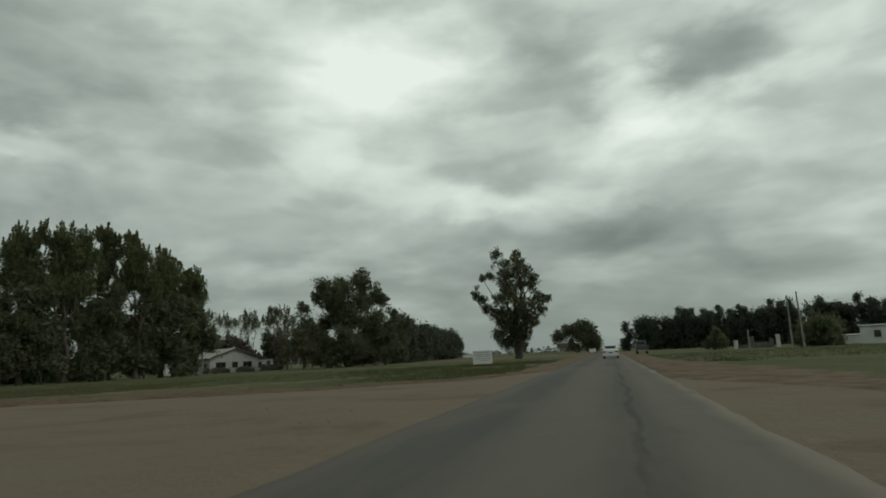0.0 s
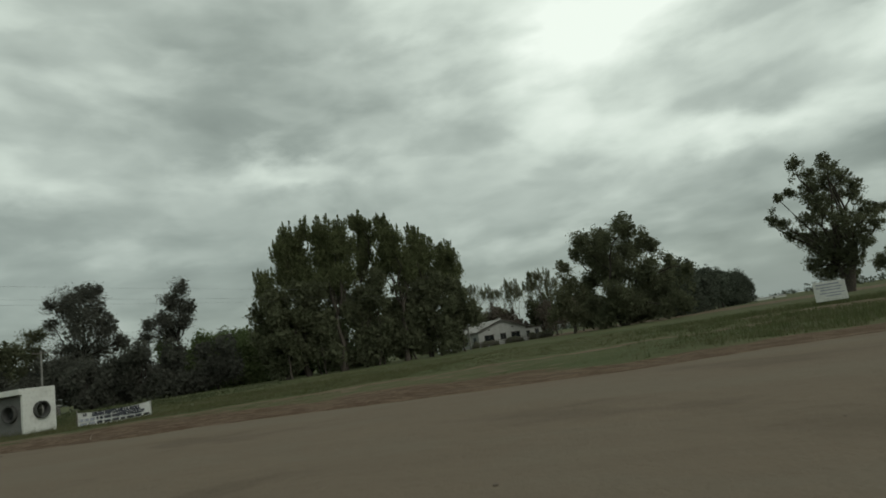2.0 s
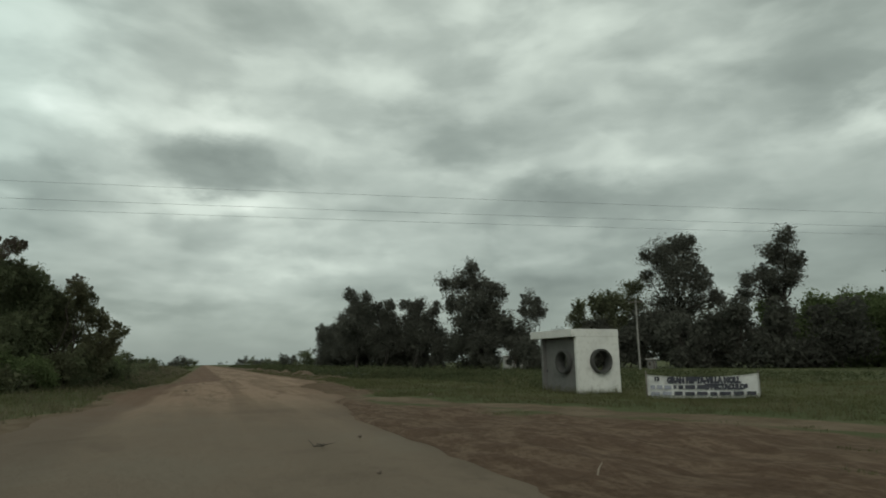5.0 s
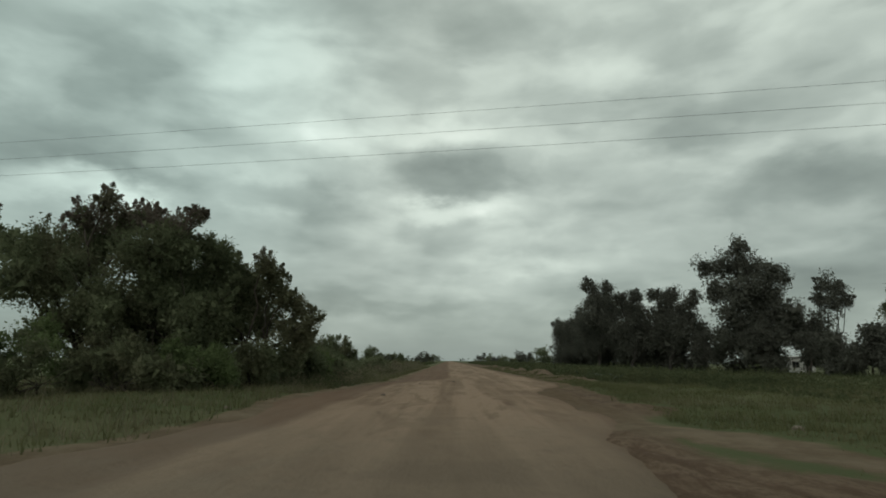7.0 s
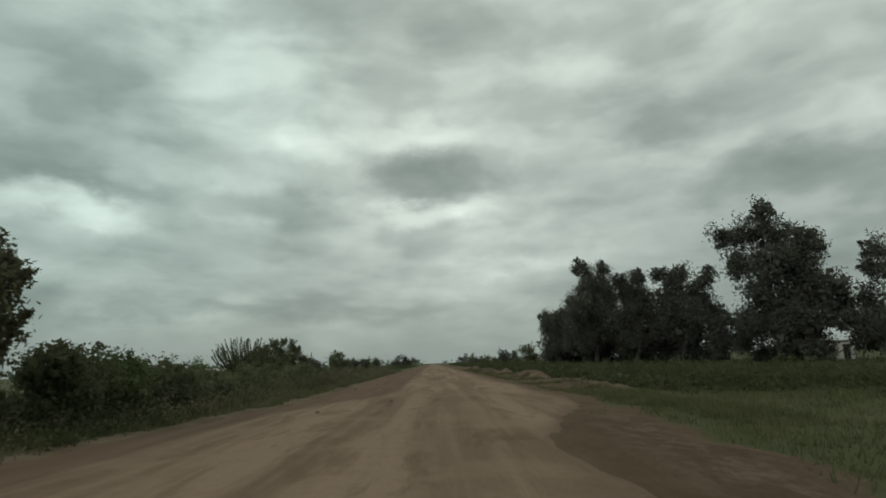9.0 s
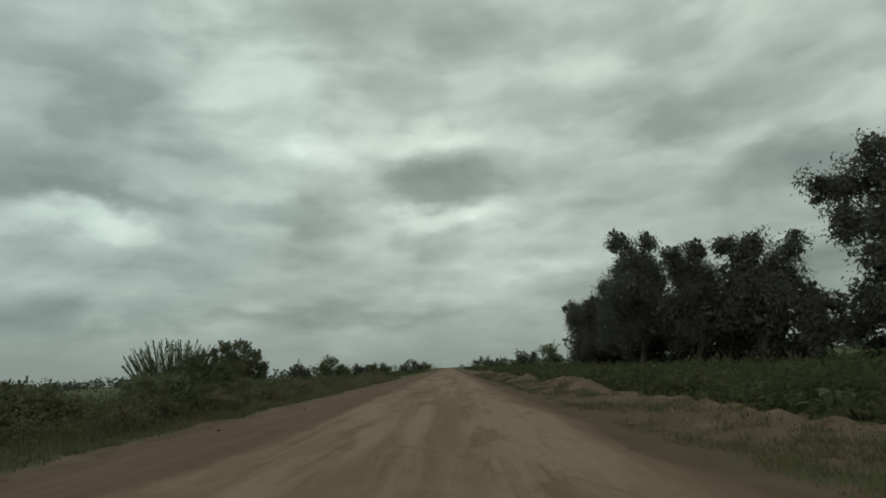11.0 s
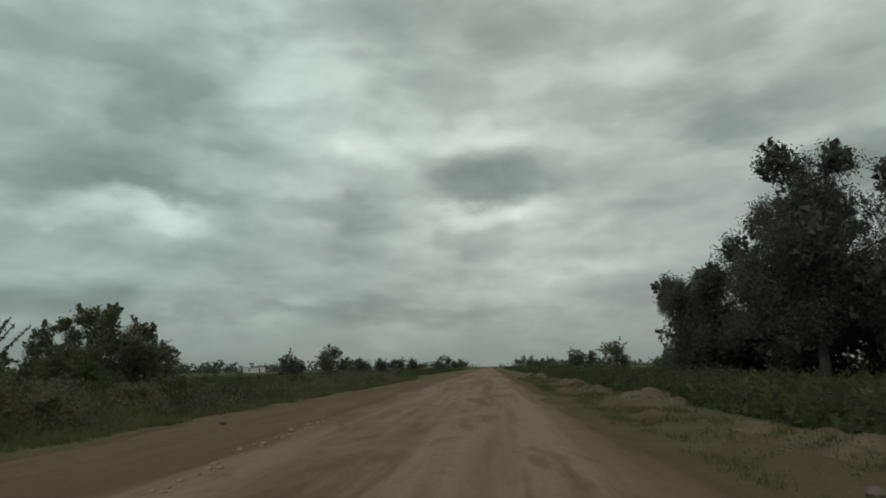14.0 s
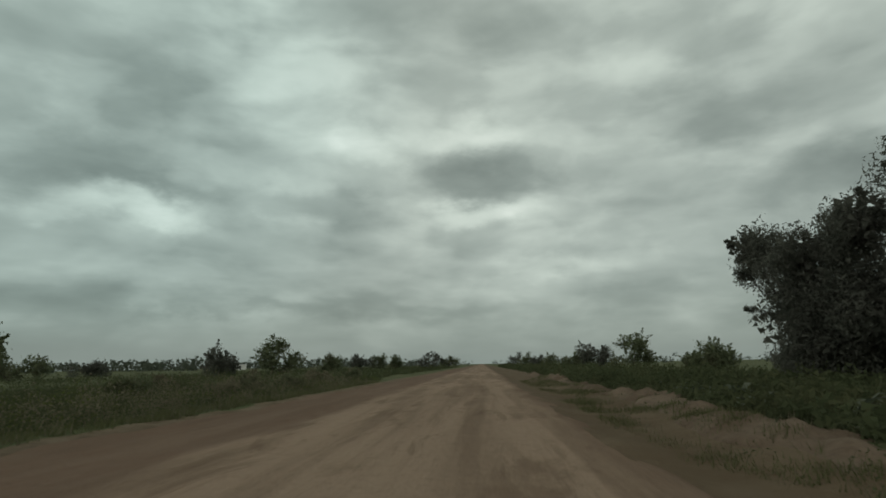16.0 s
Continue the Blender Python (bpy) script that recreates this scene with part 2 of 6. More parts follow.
    col = k.mix(k.math("MULTIPLY", k.math("MULTIPLY", k.remap(mottle, 0.48, 0.62), east), 0.45), col, (0.176, 0.150, 0.115))
    col = k.mix(k.math("MULTIPLY", k.math("MULTIPLY", k.remap(mottle, 0.46, 0.36), east), 0.45), col, (0.104, 0.082, 0.060))
    h = k.math("ADD", k.math("MULTIPLY", ruts, 0.6), k.math("ADD", k.math("MULTIPLY", clods, 0.7), k.math("MULTIPLY", grit, 0.12)))
    return col, (h, 0.75, 0.11)


def asphalt_build(k, pos):
    # along: the road's own length runs towards (0.4, 0.917)
    rot = k.tree.nodes.new("ShaderNodeVectorRotate")
    rot.rotation_type = "Z_AXIS"
    rot.inputs["Angle"].default_value = radians(23.6)
    k.link(pos, rot.inputs["Vector"])
    p = rot.outputs[0]
    lanes = k.noise(stretched(k, p, 1.0, 0.02), 0.8, 3, 0.5)
    dust = k.noise(stretched(k, p, 0.8, 0.16), 0.7, 5, 0.6)
    stone = k.noise(pos, 60, 3, 0.7)
    blot = k.noise(pos, 0.9, 5, 0.6)
    col = k.mix(k.remap(lanes, 0.38, 0.62), (0.076, 0.071, 0.062), (0.101, 0.094, 0.079))
    pxyz = k.tree.nodes.new("ShaderNodeSeparateXYZ")
    k.link(p, pxyz.inputs[0])
    wob = k.math("MULTIPLY", k.math("SUBTRACT", k.noise(stretched(k, p, 0.5, 0.25), 1.0, 5, 0.65), 0.5), 0.9)
    row = k.math("ADD", pxyz.outputs[0], wob)

    def band(at, half):
        return k.remap(k.math("ABSOLUTE", k.math("SUBTRACT", row, at)), half, half * 0.3)
    worn = k.noise(stretched(k, p, 1.0, 0.12), 0.9, 6, 0.62)
    col = k.mix(k.math("MULTIPLY", band(50.3, 0.9), 0.6), col, (0.122, 0.112, 0.094))
    col = k.mix(k.math("MULTIPLY", band(48.9, 0.8), 0.6), col, (0.062, 0.060, 0.054))
    col = k.mix(k.math("MULTIPLY", band(52.5, 0.75), 0.65), col, (0.132, 0.118, 0.096))
    col = k.mix(k.math("MULTIPLY", band(51.6, 0.10), 0.8), col, (0.042, 0.038, 0.033))
    col = k.mix(k.math("MULTIPLY", k.math("MULTIPLY", band(51.85, 0.45), k.remap(worn, 0.52, 0.60)), 0.7), col, (0.050, 0.046, 0.040))
    col = k.mix(k.math("MULTIPLY", k.remap(worn, 0.50, 0.64), 0.35), col, (0.135, 0.118, 0.092))
    col = k.mix(k.math("MULTIPLY", k.remap(dust, 0.48, 0.68), 0.4), col, (0.130, 0.112, 0.088))
    col = k.mix(k.math("MULTIPLY", k.remap(blot, 0.55, 0.7), 0.25), col, (0.062, 0.058, 0.052))
    col = k.mix(k.math("MULTIPLY", k.math("MULTIPLY", band(53.3, 0.55), k.remap(k.noise(stretched(k, p, 1.0, 0.4), 0.5, 5, 0.65), 0.30, 0.55)), 0.75), col, (0.200, 0.172, 0.135))
    col = k.mix(k.math("MULTIPLY", k.remap(stone, 0.55, 0.8), 0.25), col, (0.165, 0.150, 0.130))
    return col, (stone, 0.35, 0.012)


def ground_build(k, pos):
    soil = k.tree.nodes.new("ShaderNodeAttribute")
    soil.attribute_name = "soil"
    mud = k.tree.nodes.new("ShaderNodeAttribute")
    mud.attribute_name = "mud"
    n1, n2 = k.noise(pos, 0.09, 4), k.noise(pos, 0.8, 6, 0.65)
    n3 = k.noise(pos, 9, 5, 0.7)
    streak = k.noise(stretched(k, pos, 0.5, 1.3), 1.9, 8, 0.66, distort=0.5)
    grass = k.mix(k.remap(n1, 0.38, 0.62), (0.074, 0.088, 0.039), (0.100, 0.104, 0.052))
    grass = k.mix(k.math("MULTIPLY", k.remap(n2, 0.48, 0.70), 0.45), grass, (0.112, 0.100, 0.056))
    grass = k.mix(k.math("MULTIPLY", k.remap(n3, 0.45, 0.75), 0.4), grass, (0.054, 0.066, 0.027))
    bare = k.mix(k.remap(n2, 0.36, 0.66), (0.111, 0.081, 0.052), (0.172, 0.134, 0.092))
    bare = k.mix(k.math("MULTIPLY", k.remap(n3, 0.5, 0.75), 0.5), bare, (0.086, 0.061, 0.042))
    rough = k.noise(stretched(k, pos, 0.7, 1.3), 4.2, 8, 0.68, distort=0.4)
    wet = k.mix(k.remap(streak, 0.42, 0.58), (0.102, 0.067, 0.045), (0.158, 0.112, 0.077))
    wet = k.mix(k.math("MULTIPLY", k.remap(rough, 0.48, 0.62), 0.55), wet, (0.074, 0.046, 0.029))
    wet = k.mix(k.math("MULTIPLY", k.remap(rough, 0.42, 0.30), 0.5), wet, (0.205, 0.152, 0.109))
    clod = k.noise(pos, 11, 6, 0.7)
    wet = k.mix(k.math("MULTIPLY", k.remap(clod, 0.52, 0.66), 0.55), wet, (0.058, 0.037, 0.025))
    wet = k.mix(k.math("MULTIPLY", k.remap(clod, 0.44, 0.34), 0.35), wet, (0.190, 0.138, 0.098))
    bare = k.mix(mud.outputs["Fac"], bare, wet)
    # reddish strip soil, with the road lip's shade put into the colour
    strip_lip_shade = k.tree.nodes.new("ShaderNodeAttribute")
    strip_lip_shade.attribute_name = "strip_lip_shade"
    bare = k.mix(k.math("MULTIPLY", strip_lip_shade.outputs["Fac"], 0.65), bare, (0.104, 0.072, 0.042))
    cut = k.math("ADD", soil.outputs["Fac"], k.math("MULTIPLY", k.math("SUBTRACT", n2, 0.5), 0.9))
    cut = k.math("ADD", cut, k.math("MULTIPLY", k.math("SUBTRACT", n3, 0.5), 0.35))
    col = k.mix(k.remap(cut, 0.36, 0.62), grass, bare)
    h = k.math("ADD", k.math("ADD", n2, k.math("MULTIPLY", n3, 0.5)), k.math("MULTIPLY", k.math("MULTIPLY", clod, mud.outputs["Fac"]), 0.6))
    return col, (h, 0.8, 0.10)


def leaf_material(name, dark, light, other=None, through=0.5):
    """Matt leaves that let some light through; other: a second hue that comes in drifts."""
    def build(k, pos):
        rnd = k.tree.nodes.new("ShaderNodeNewGeometry").outputs["Random Per Island"]
        n = k.noise(pos, 0.45, 3)
        col = k.mix(rnd, dark, light)
        if other:
            col = k.mix(k.math("MULTIPLY", k.remap(k.noise(pos, 0.22, 4, 0.6), 0.46, 0.64), 0.85), col, other)
        return k.mix(k.math("MULTIPLY", k.remap(n, 0.42, 0.62), 0.5), col, tuple(c * 0.75 for c in dark))
    m = material(name, build, 0.8, spec=0.08)
    t = m.node_tree
    shader, end = t.nodes["Principled BSDF"], t.nodes["Material Output"]
    thin = t.nodes.new("ShaderNodeBsdfTranslucent")
    both = t.nodes.new("ShaderNodeMixShader")
    both.inputs[0].default_value = through
    t.links.new(shader.inputs["Base Color"].links[0].from_socket, thin.inputs["Color"])
    t.links.new(shader.outputs[0], both.inputs[1])
    t.links.new(thin.outputs[0], both.inputs[2])
    t.links.new(both.outputs[0], end.inputs[0])
    return m


def bark_build(a, b):
    def build(k, pos):
        n = k.noise(stretched(k, pos, 5, 5, 0.9), 1.6, 6, 0.65)
        n2 = k.noise(pos, 0.9, 3)
        col = k.mix(k.remap(n, 0.38, 0.65), a, b)
        col = k.mix(k.math("MULTIPLY", k.remap(n2, 0.5, 0.7), 0.4), col, tuple(c * 0.6 for c in a))
        return col, (n, 0.6, 0.04)
    return build


M_DIRT = material("compacted_dirt", dirt_build, 0.95, spec=0.1)
M_ASPHALT = material("dusty_asphalt", asphalt_build, 0.85, spec=0.25)
M_GROUND = material("grass_and_soil", ground_build, 0.95, spec=0.1)
M_BERM = material("heaped_soil", two_scale((0.106, 0.074, 0.050), (0.165, 0.123, 0.088), (0.070, 0.047, 0.033), 0.7, 5.0, 0.8, 0.06), 0.95, spec=0.1)
M_POPLAR = leaf_material("poplar_leaves", (0.126, 0.142, 0.070), (0.168, 0.182, 0.094))
M_EUC = leaf_material("eucalyptus_leaves", (0.098, 0.100, 0.082), (0.132, 0.134, 0.110))
M_OAK = leaf_material("broad_leaves", (0.118, 0.128, 0.076), (0.155, 0.164, 0.100))
M_PINE = leaf_material("pine_needles", (0.082, 0.096, 0.072), (0.108, 0.120, 0.090))
M_GREEN = leaf_material("fresh_leaves", (0.110, 0.145, 0.063), (0.145, 0.182, 0.083))
M_THORN = leaf_material("hedge_leaves", (0.118, 0.138, 0.078), (0.165, 0.184, 0.106), (0.138, 0.134, 0.083))
M_RUST = leaf_material("seed_heads", (0.142, 0.118, 0.095), (0.188, 0.160, 0.132), (0.130, 0.132, 0.084))
M_SPARSE = leaf_material("spring_leaves", (0.125, 0.132, 0.078), (0.163, 0.166, 0.101))
M_WEED = leaf_material("weed_leaves", (0.068, 0.081, 0.041), (0.094, 0.107, 0.054), (0.100, 0.102, 0.053))
M_LIME = leaf_material("yellow_green_leaves", (0.094, 0.112, 0.034), (0.126, 0.142, 0.046))
M_DRY = leaf_material("dry_grass", (0.150, 0.132, 0.088), (0.205, 0.182, 0.122))
M_GRASS = leaf_material("grass_blades", (0.100, 0.106, 0.049), (0.132, 0.135, 0.066), (0.148, 0.133, 0.077), 0.5)
M_LUSH = leaf_material("lush_grass_blades", (0.086, 0.104, 0.045), (0.114, 0.130, 0.060), (0.128, 0.120, 0.068), 0.5)
M_PALELEAF = leaf_material("pale_broad_leaves", (0.085, 0.098, 0.066), (0.150, 0.162, 0.118), None, 0.35)
M_BARK = material("grey_brown_bark", bark_build((0.046, 0.038, 0.031), (0.080, 0.067, 0.055)), 0.9, spec=0.15)
M_EUCBARK = material("pale_bark", bark_build((0.024, 0.021, 0.018), (0.046, 0.040, 0.035)), 0.85, spec=0.2)


# ---- mesh helpers ----


def mesh_of(name, verts, faces, mat, smooth=False):
    """A mesh from arrays of corners and of faces that all have as many corners."""
    verts, faces = np.asarray(verts, np.float32), np.asarray(faces, np.int32)
    me = bpy.data.meshes.new(name)
    n, w = faces.shape
    me.vertices.add(len(verts))
    me.vertices.foreach_set("co", verts.ravel())
    me.loops.add(n * w)
    me.loops.foreach_set("vertex_index", faces.ravel())
    me.polygons.add(n)
    me.polygons.foreach_set("loop_start", np.arange(0, n * w, w, dtype=np.int32))
    me.polygons.foreach_set("loop_total", np.full(n, w, np.int32))
    if smooth:
        me.polygons.foreach_set("use_smooth", np.ones(n, bool))
    me.update(calc_edges=True)
    me.materials.append(mat)
    return me


def part(name, data, parent, label="", m=None):
    """One mesh object under a thing or a part. data: a mesh, or a bmesh with its material."""
    if isinstance(data, tuple):
        bm, mat = data
        me = bpy.data.meshes.new(name)
        bm.to_mesh(me)
        bm.free()
        me.materials.append(mat)
        data = me
    ob = new(name, data)
    ob.parent = parent
    if m is not None:
        ob.matrix_basis = m
    return tagged(ob, label)


def thing(name, m, label, category, group="", kind=""):
    ob = new(name)
    ob.empty_display_size = 0.3
    ob.matrix_basis = m
    return tagged(ob, label, category, group, kind)


def box(bm, cx, cy, cz, sx, sy, sz, bevel=0.0, rz=0.0, rx=0.0, ry=0.0):
    """A block with its middle and its full sizes."""
    made = bmesh.ops.create_cube(bm, size=1.0)["verts"]
    bmesh.ops.scale(bm, vec=(sx, sy, sz), verts=made)
    if bevel:
        edges = list({e for v in made for e in v.link_edges})
        made = bmesh.ops.bevel(bm, geom=edges, offset=bevel, segments=2, affect="EDGES", profile=0.6)["verts"]
    bmesh.ops.transform(bm, matrix=pose(cx, cy, cz, rx, ry, rz), verts=made)
    return made


def block(name, size, at, mat, parent, bevel=0.0, label="", rz=0.0, rx=0.0, ry=0.0):
    bm = bmesh.new()
    box(bm, 0, 0, 0, *size, bevel)
    return part(name, (bm, mat), parent, label, pose(*at, rx, ry, rz))


class Tubes:
    """Tapered, bent tubes gathered into one mesh."""

    def __init__(self):
        self.verts, self.faces, self.count = [], [], 0

    def add(self, points, radii, sides=5):
        points = np.asarray(points, float)
        rings = []
        for i, p in enumerate(points):
            d = points[min(i + 1, len(points) - 1)] - points[max(i - 1, 0)]
            d = d / (np.linalg.norm(d) + 1e-9)
            a = np.cross(d, (0.31, 0.95, 0.05) if abs(d[2]) > 0.8 else (0, 0, 1))
            a /= np.linalg.norm(a) + 1e-9
            b = np.cross(d, a)
            w = np.arange(sides) * 2 * np.pi / sides
            rings.append(p + radii[i] * (np.cos(w)[:, None] * a + np.sin(w)[:, None] * b))
        start = self.count
        self.verts.append(np.concatenate(rings))
        a = start + (np.arange(len(points) - 1) * sides)[:, None] + np.arange(sides)
        b = start + (np.arange(len(points) - 1) * sides)[:, None] + (np.arange(sides) + 1) % sides
        self.faces.append(np.stack([a, b, b + sides, a + sides], -1).reshape(-1, 4))
        self.count += sides * len(points)

    def mesh(self, name, mat):
        return mesh_of(name, np.concatenate(self.verts), np.concatenate(self.faces), mat, True)


def leaves(centres, outward, per, spread, size, rng, slim=0.55, hang=0.0, up=0.35, tall=1.0, plain=True):
    """Leaf shapes, some round each centre: folded, or plain for far ones. Returns corners and faces."""
    c = np.repeat(centres, per, 0)
    n = len(c)
    at = c + np.clip(rng.normal(0, 0.9, (n, 3)), -1.35, 1.35) * (1, 1, tall) * np.repeat(np.broadcast_to(spread, len(centres)), per)[:, None]
    axis = rng.normal(0, 1, (n, 3)) + np.repeat(outward, per, 0) * 0.8
    axis[:, 2] -= hang
    axis /= np.linalg.norm(axis, axis=1, keepdims=True)
    face = rng.normal(0, 1, (n, 3))
    face[:, 2] += up
    side = np.cross(axis, face)
    side /= np.linalg.norm(side, axis=1, keepdims=True) + 1e-9
    lift = np.cross(side, axis)
    s = (size * rng.uniform(0.55, 1.35, n))[:, None]
    if plain:
        v = np.stack([at - axis * s * 0.5 + side * s * slim * 0.5, at - axis * s * 0.4 - side * s * slim * 0.5, at + axis * s * 0.55], 1)
        return v.reshape(-1, 3), np.arange(3 * n).reshape(-1, 3)
    v = np.stack([at - axis * s * 0.5, at + side * s * slim * 0.5 + lift * s * 0.12, at + axis * s * 0.5, at - side * s * slim * 0.5 + lift * s * 0.12], 1)
    return v.reshape(-1, 3), np.arange(4 * n).reshape(-1, 4)


def limb(rng, a, b, r0, r1, bend=0.12, steps=5, sag=0.0):
    """A bent way from a to b, with its radii."""
    a, b = np.asarray(a, float), np.asarray(b, float)
    long = np.linalg.norm(b - a)
    w = np.linspace(0, 1, steps)[:, None]
    off = rng.normal(0, bend * long, 3)
    kink = rng.normal(0, 0.03 * long, (steps, 3))
    kink[0] = kink[-1] = 0
    pts = a + (b - a) * w + off * (w * (1 - w) * 2) + kink
    pts[:, 2] += sag * long * (w * (1 - w))[:, 0]
    return pts, np.linspace(r0, r1, steps)


def tree(name, label, category, x, y, side, lobes, mat, bark=None, seed=1, leaf=0.3, dens=1.0, thick=0.28, fork=0.3, stems=1, spread=0.42, slim=0.55,
         hang=0.0, deep=0.8, group="", z=0.0, per=12, twigs=5, tip=None, core=1.0, tall=1.0, bridge=2, sprays=4, upright=0.1, jut=0.5, full=1.0):
    """A tree or shrub: trunk and limbs, and a crown that is made of lobes, each a cloud of small leaf sprays. lobes: (along the side way, height, radius)."""
    rng = np.random.default_rng(seed)
    a = radians(side)
    way, ahead = np.array([math.cos(a), math.sin(a), 0]), np.array([-math.sin(a), math.cos(a), 0])
    root = thing(name, pose(x, y, z), label, category, group)
    lobes = np.array(lobes, float)
    lobes[:, 1] -= (full - 1) * lobes[:, 2]
    lobes[:, 2] *= full
    reach = np.abs(lobes[:, 0]).max() + 0.6
    mid = []
    for s, h, r in lobes:
        room = max(0.2, reach * 0.75 - 0.25 * abs(s)) * deep
        mid.append(way * s + ahead * rng.uniform(-1, 1) * room + np.array([0, 0, h]))
    mid = np.array(mid)
    top = lobes[:, 1].max()
    wood = Tubes()
    feet = [np.array([0, 0, -0.15]) + (rng.normal(0, 0.25, 3) * (1, 1, 0) if stems > 1 else 0) for _ in range(stems)]
    low = max(0.25, lobes[:, 1].min() * 0.55)
    forks = []
    for i, foot in enumerate(feet):
        aim = mid[rng.integers(len(mid))] * (0.25, 0.25, 0) + np.array([0, 0, min(top * fork, low + top * 0.2)]) + way * (i - (stems - 1) / 2) * 0.5
        pts, rad = limb(rng, foot, aim, thick, thick * 0.72, 0.05, 5)
        rad[0] *= 1.35
        wood.add(pts, rad, 8)
        forks.append(aim)
    centres, outs, spreads = [], [], []
    clumps, tufts = [], []
    for (s, h, r), m in zip(lobes, mid):
        for i in range(7):
            d = rng.normal(0, 1, 3)
            d /= np.linalg.norm(d)
            clumps.append((m + d * r * rng.uniform(0.25, 0.95) * (1, 1, 1.05), r * rng.uniform(0.22, 0.62)))
        base = forks[rng.integers(len(forks))]
        r0 = thick * 0.5 * min(1, 0.45 + r / 4)
        pts, rad = limb(rng, base, m, r0, r0 * 0.28, 0.10, 6, 0.25 * rng.uniform(0, 1))
        wood.add(pts, rad, 5)
        for j in range(min(twigs, 6)):
            pts, rad = limb(rng, pts[-2] if j % 2 else m, clumps[-1 - j][0], r0 * 0.26, 0.012, 0.15, 4)[0:2]
            wood.add(pts, np.maximum(rad, 0.012), 4)
        # leafy twigs that stick out of the crown
        for _ in range(sprays):
            d = rng.normal(0, 1, 3)
            d /= np.linalg.norm(d)
            d[2] = abs(d[2]) if rng.uniform() < 0.5 + 0.5 * upright else d[2]
            grow = d * (1 - upright) + np.array([0, 0, upright * 1.2])
            a, b = m + d * r * 0.8, m + d * r * 0.85 + grow * r * jut * rng.uniform(0.4, 0.9)
            wood.add(*limb(rng, m, b, max(0.012, r0 * 0.12), 0.008, 0.06, 4), 3)
            for q in (0.15, 0.4, 0.65, 0.85, 1.0):
                tufts.append((a + (b - a) * q, (b - a) / np.linalg.norm(b - a), 0.45 - 0.30 * q))
    # smaller clumps close the gaps between neighbouring lobes
    for i, (s, h, r) in enumerate(lobes):
        away = np.linalg.norm(mid - mid[i], axis=1) + 50.0 * (lobes[:, 1] > h + 0.5)
        for j in np.argsort(away)[1:1 + bridge]:
            for q in (0.3, 0.6):
                clumps.append((mid[i] + (mid[j] - mid[i]) * (q + rng.uniform(-0.1, 0.1)) + rng.normal(0, 0.35, 3) * r, rng.uniform(0.4, 0.75) * min(r, lobes[j, 2])))
    for m, r in clumps:
        n = max(4, int(dens * 3.0 * r * r / (spread * spread) * 0.6 + 3))
        d = rng.normal(0, 1, (n, 3))
        d /= np.linalg.norm(d, axis=1, keepdims=True)
        q = rng.uniform(0.15, 1, n) ** 0.5 * rng.uniform(0.8, 1.1, n)
        c = m + d * (q * r)[:, None] * (1, 1, 1.0 + 0.25 * (tall - 1))
        c[:, 2] = np.maximum(c[:, 2], 0.12)
        centres.append(c)
        outs.append(d)
        spreads.append(np.full(n, spread * min(1.0, 0.45 + r * 0.8)))
    if tufts:
        centres.append(np.array([c for c, _, _ in tufts]))
        outs.append(np.array([d for _, d, _ in tufts]) * 1.5)
        spreads.append(np.array([q for _, _, q in tufts]) * spread)
    part("trunk", wood.mesh(name + "_wood", bark or M_BARK), root)
    inner, size_in = [], []
    for (s, h, r), m in zip(lobes, mid):
        n = int(core * min(200, 25 + 7 * (r / max(leaf, 0.12)) ** 2 * (1 if leaf > 0.25 else 0.55)))
        d = rng.normal(0, 1, (n, 3))
        d /= np.linalg.norm(d, axis=1, keepdims=True)
        inner.append(m + d * (rng.uniform(0, 0.7, n) ** 0.45 * r)[:, None])
        size_in.append(np.full(n, min(r * 0.36, leaf * 2.1)))
    inner, size_in = np.concatenate(inner) if core else np.zeros((0, 3)), np.concatenate(size_in) if core else np.zeros(0)
    c, o, sp = np.concatenate(centres), np.concatenate(outs), np.concatenate(spreads)
    high = np.zeros(len(c), bool) if tip is None else c[:, 2] + rng.normal(0, 0.25, len(c)) > tip[1]
    v, f = leaves(c[~high], o[~high], per, sp[~high], leaf, rng, slim, hang, tall=tall)
    if core:
        v2, f2 = leaves(inner, inner * 0, 1, 0.0, size_in, rng, 0.8, 0.3)
        v, f = np.concatenate([v, v2]), np.concatenate([f, f2 + len(v)])
    part("crown", mesh_of(name + "_leaves", v, f, mat), root)
    if high.any():
        v, f = leaves(c[high], o[high], per, sp[high], leaf, rng, slim, hang, tall=tall)
        part("upper_crown", mesh_of(name + "_leaves", v, f, tip[0]), root, "rust-brown seed clusters")
    return root


def dome_lobes(rng, wide, high, r, n, low=0.2):
    """Lobes that fill a rounded shrub."""
    out = []
    for _ in range(n):
        a, q = rng.uniform(0, math.pi), rng.uniform(0.3, 1)
        out.append((math.cos(a) * wide / 2 * q, max(low * high + r * 0.3, math.sin(a) * (high - r) * q + 0.25 * high * rng.uniform(0, 1)), r * rng.uniform(0.7, 1.2)))
    return out


# ---- large structure: ground, roads, berm ----


def waves(x, y, scale, seed, octaves=3):
    """Smooth random heights in -1 to 1, for arrays."""
    rng = np.random.default_rng(seed)
    out, amp = np.zeros_like(x, dtype=float), 1.0
    for o in range(octaves):
        for _ in range(3):
            a, p = rng.uniform(0, 2 * np.pi, 2)
            q = 2 ** o * rng.uniform(0.7, 1.3) / scale
            out += amp / 3 * np.sin((x * np.cos(a) + y * np.sin(a)) * q * 2 * np.pi + p + 1.3 * np.sin((x * np.sin(a) - y * np.cos(a)) * q * 2.1 + p))
        amp *= 0.55
    return out


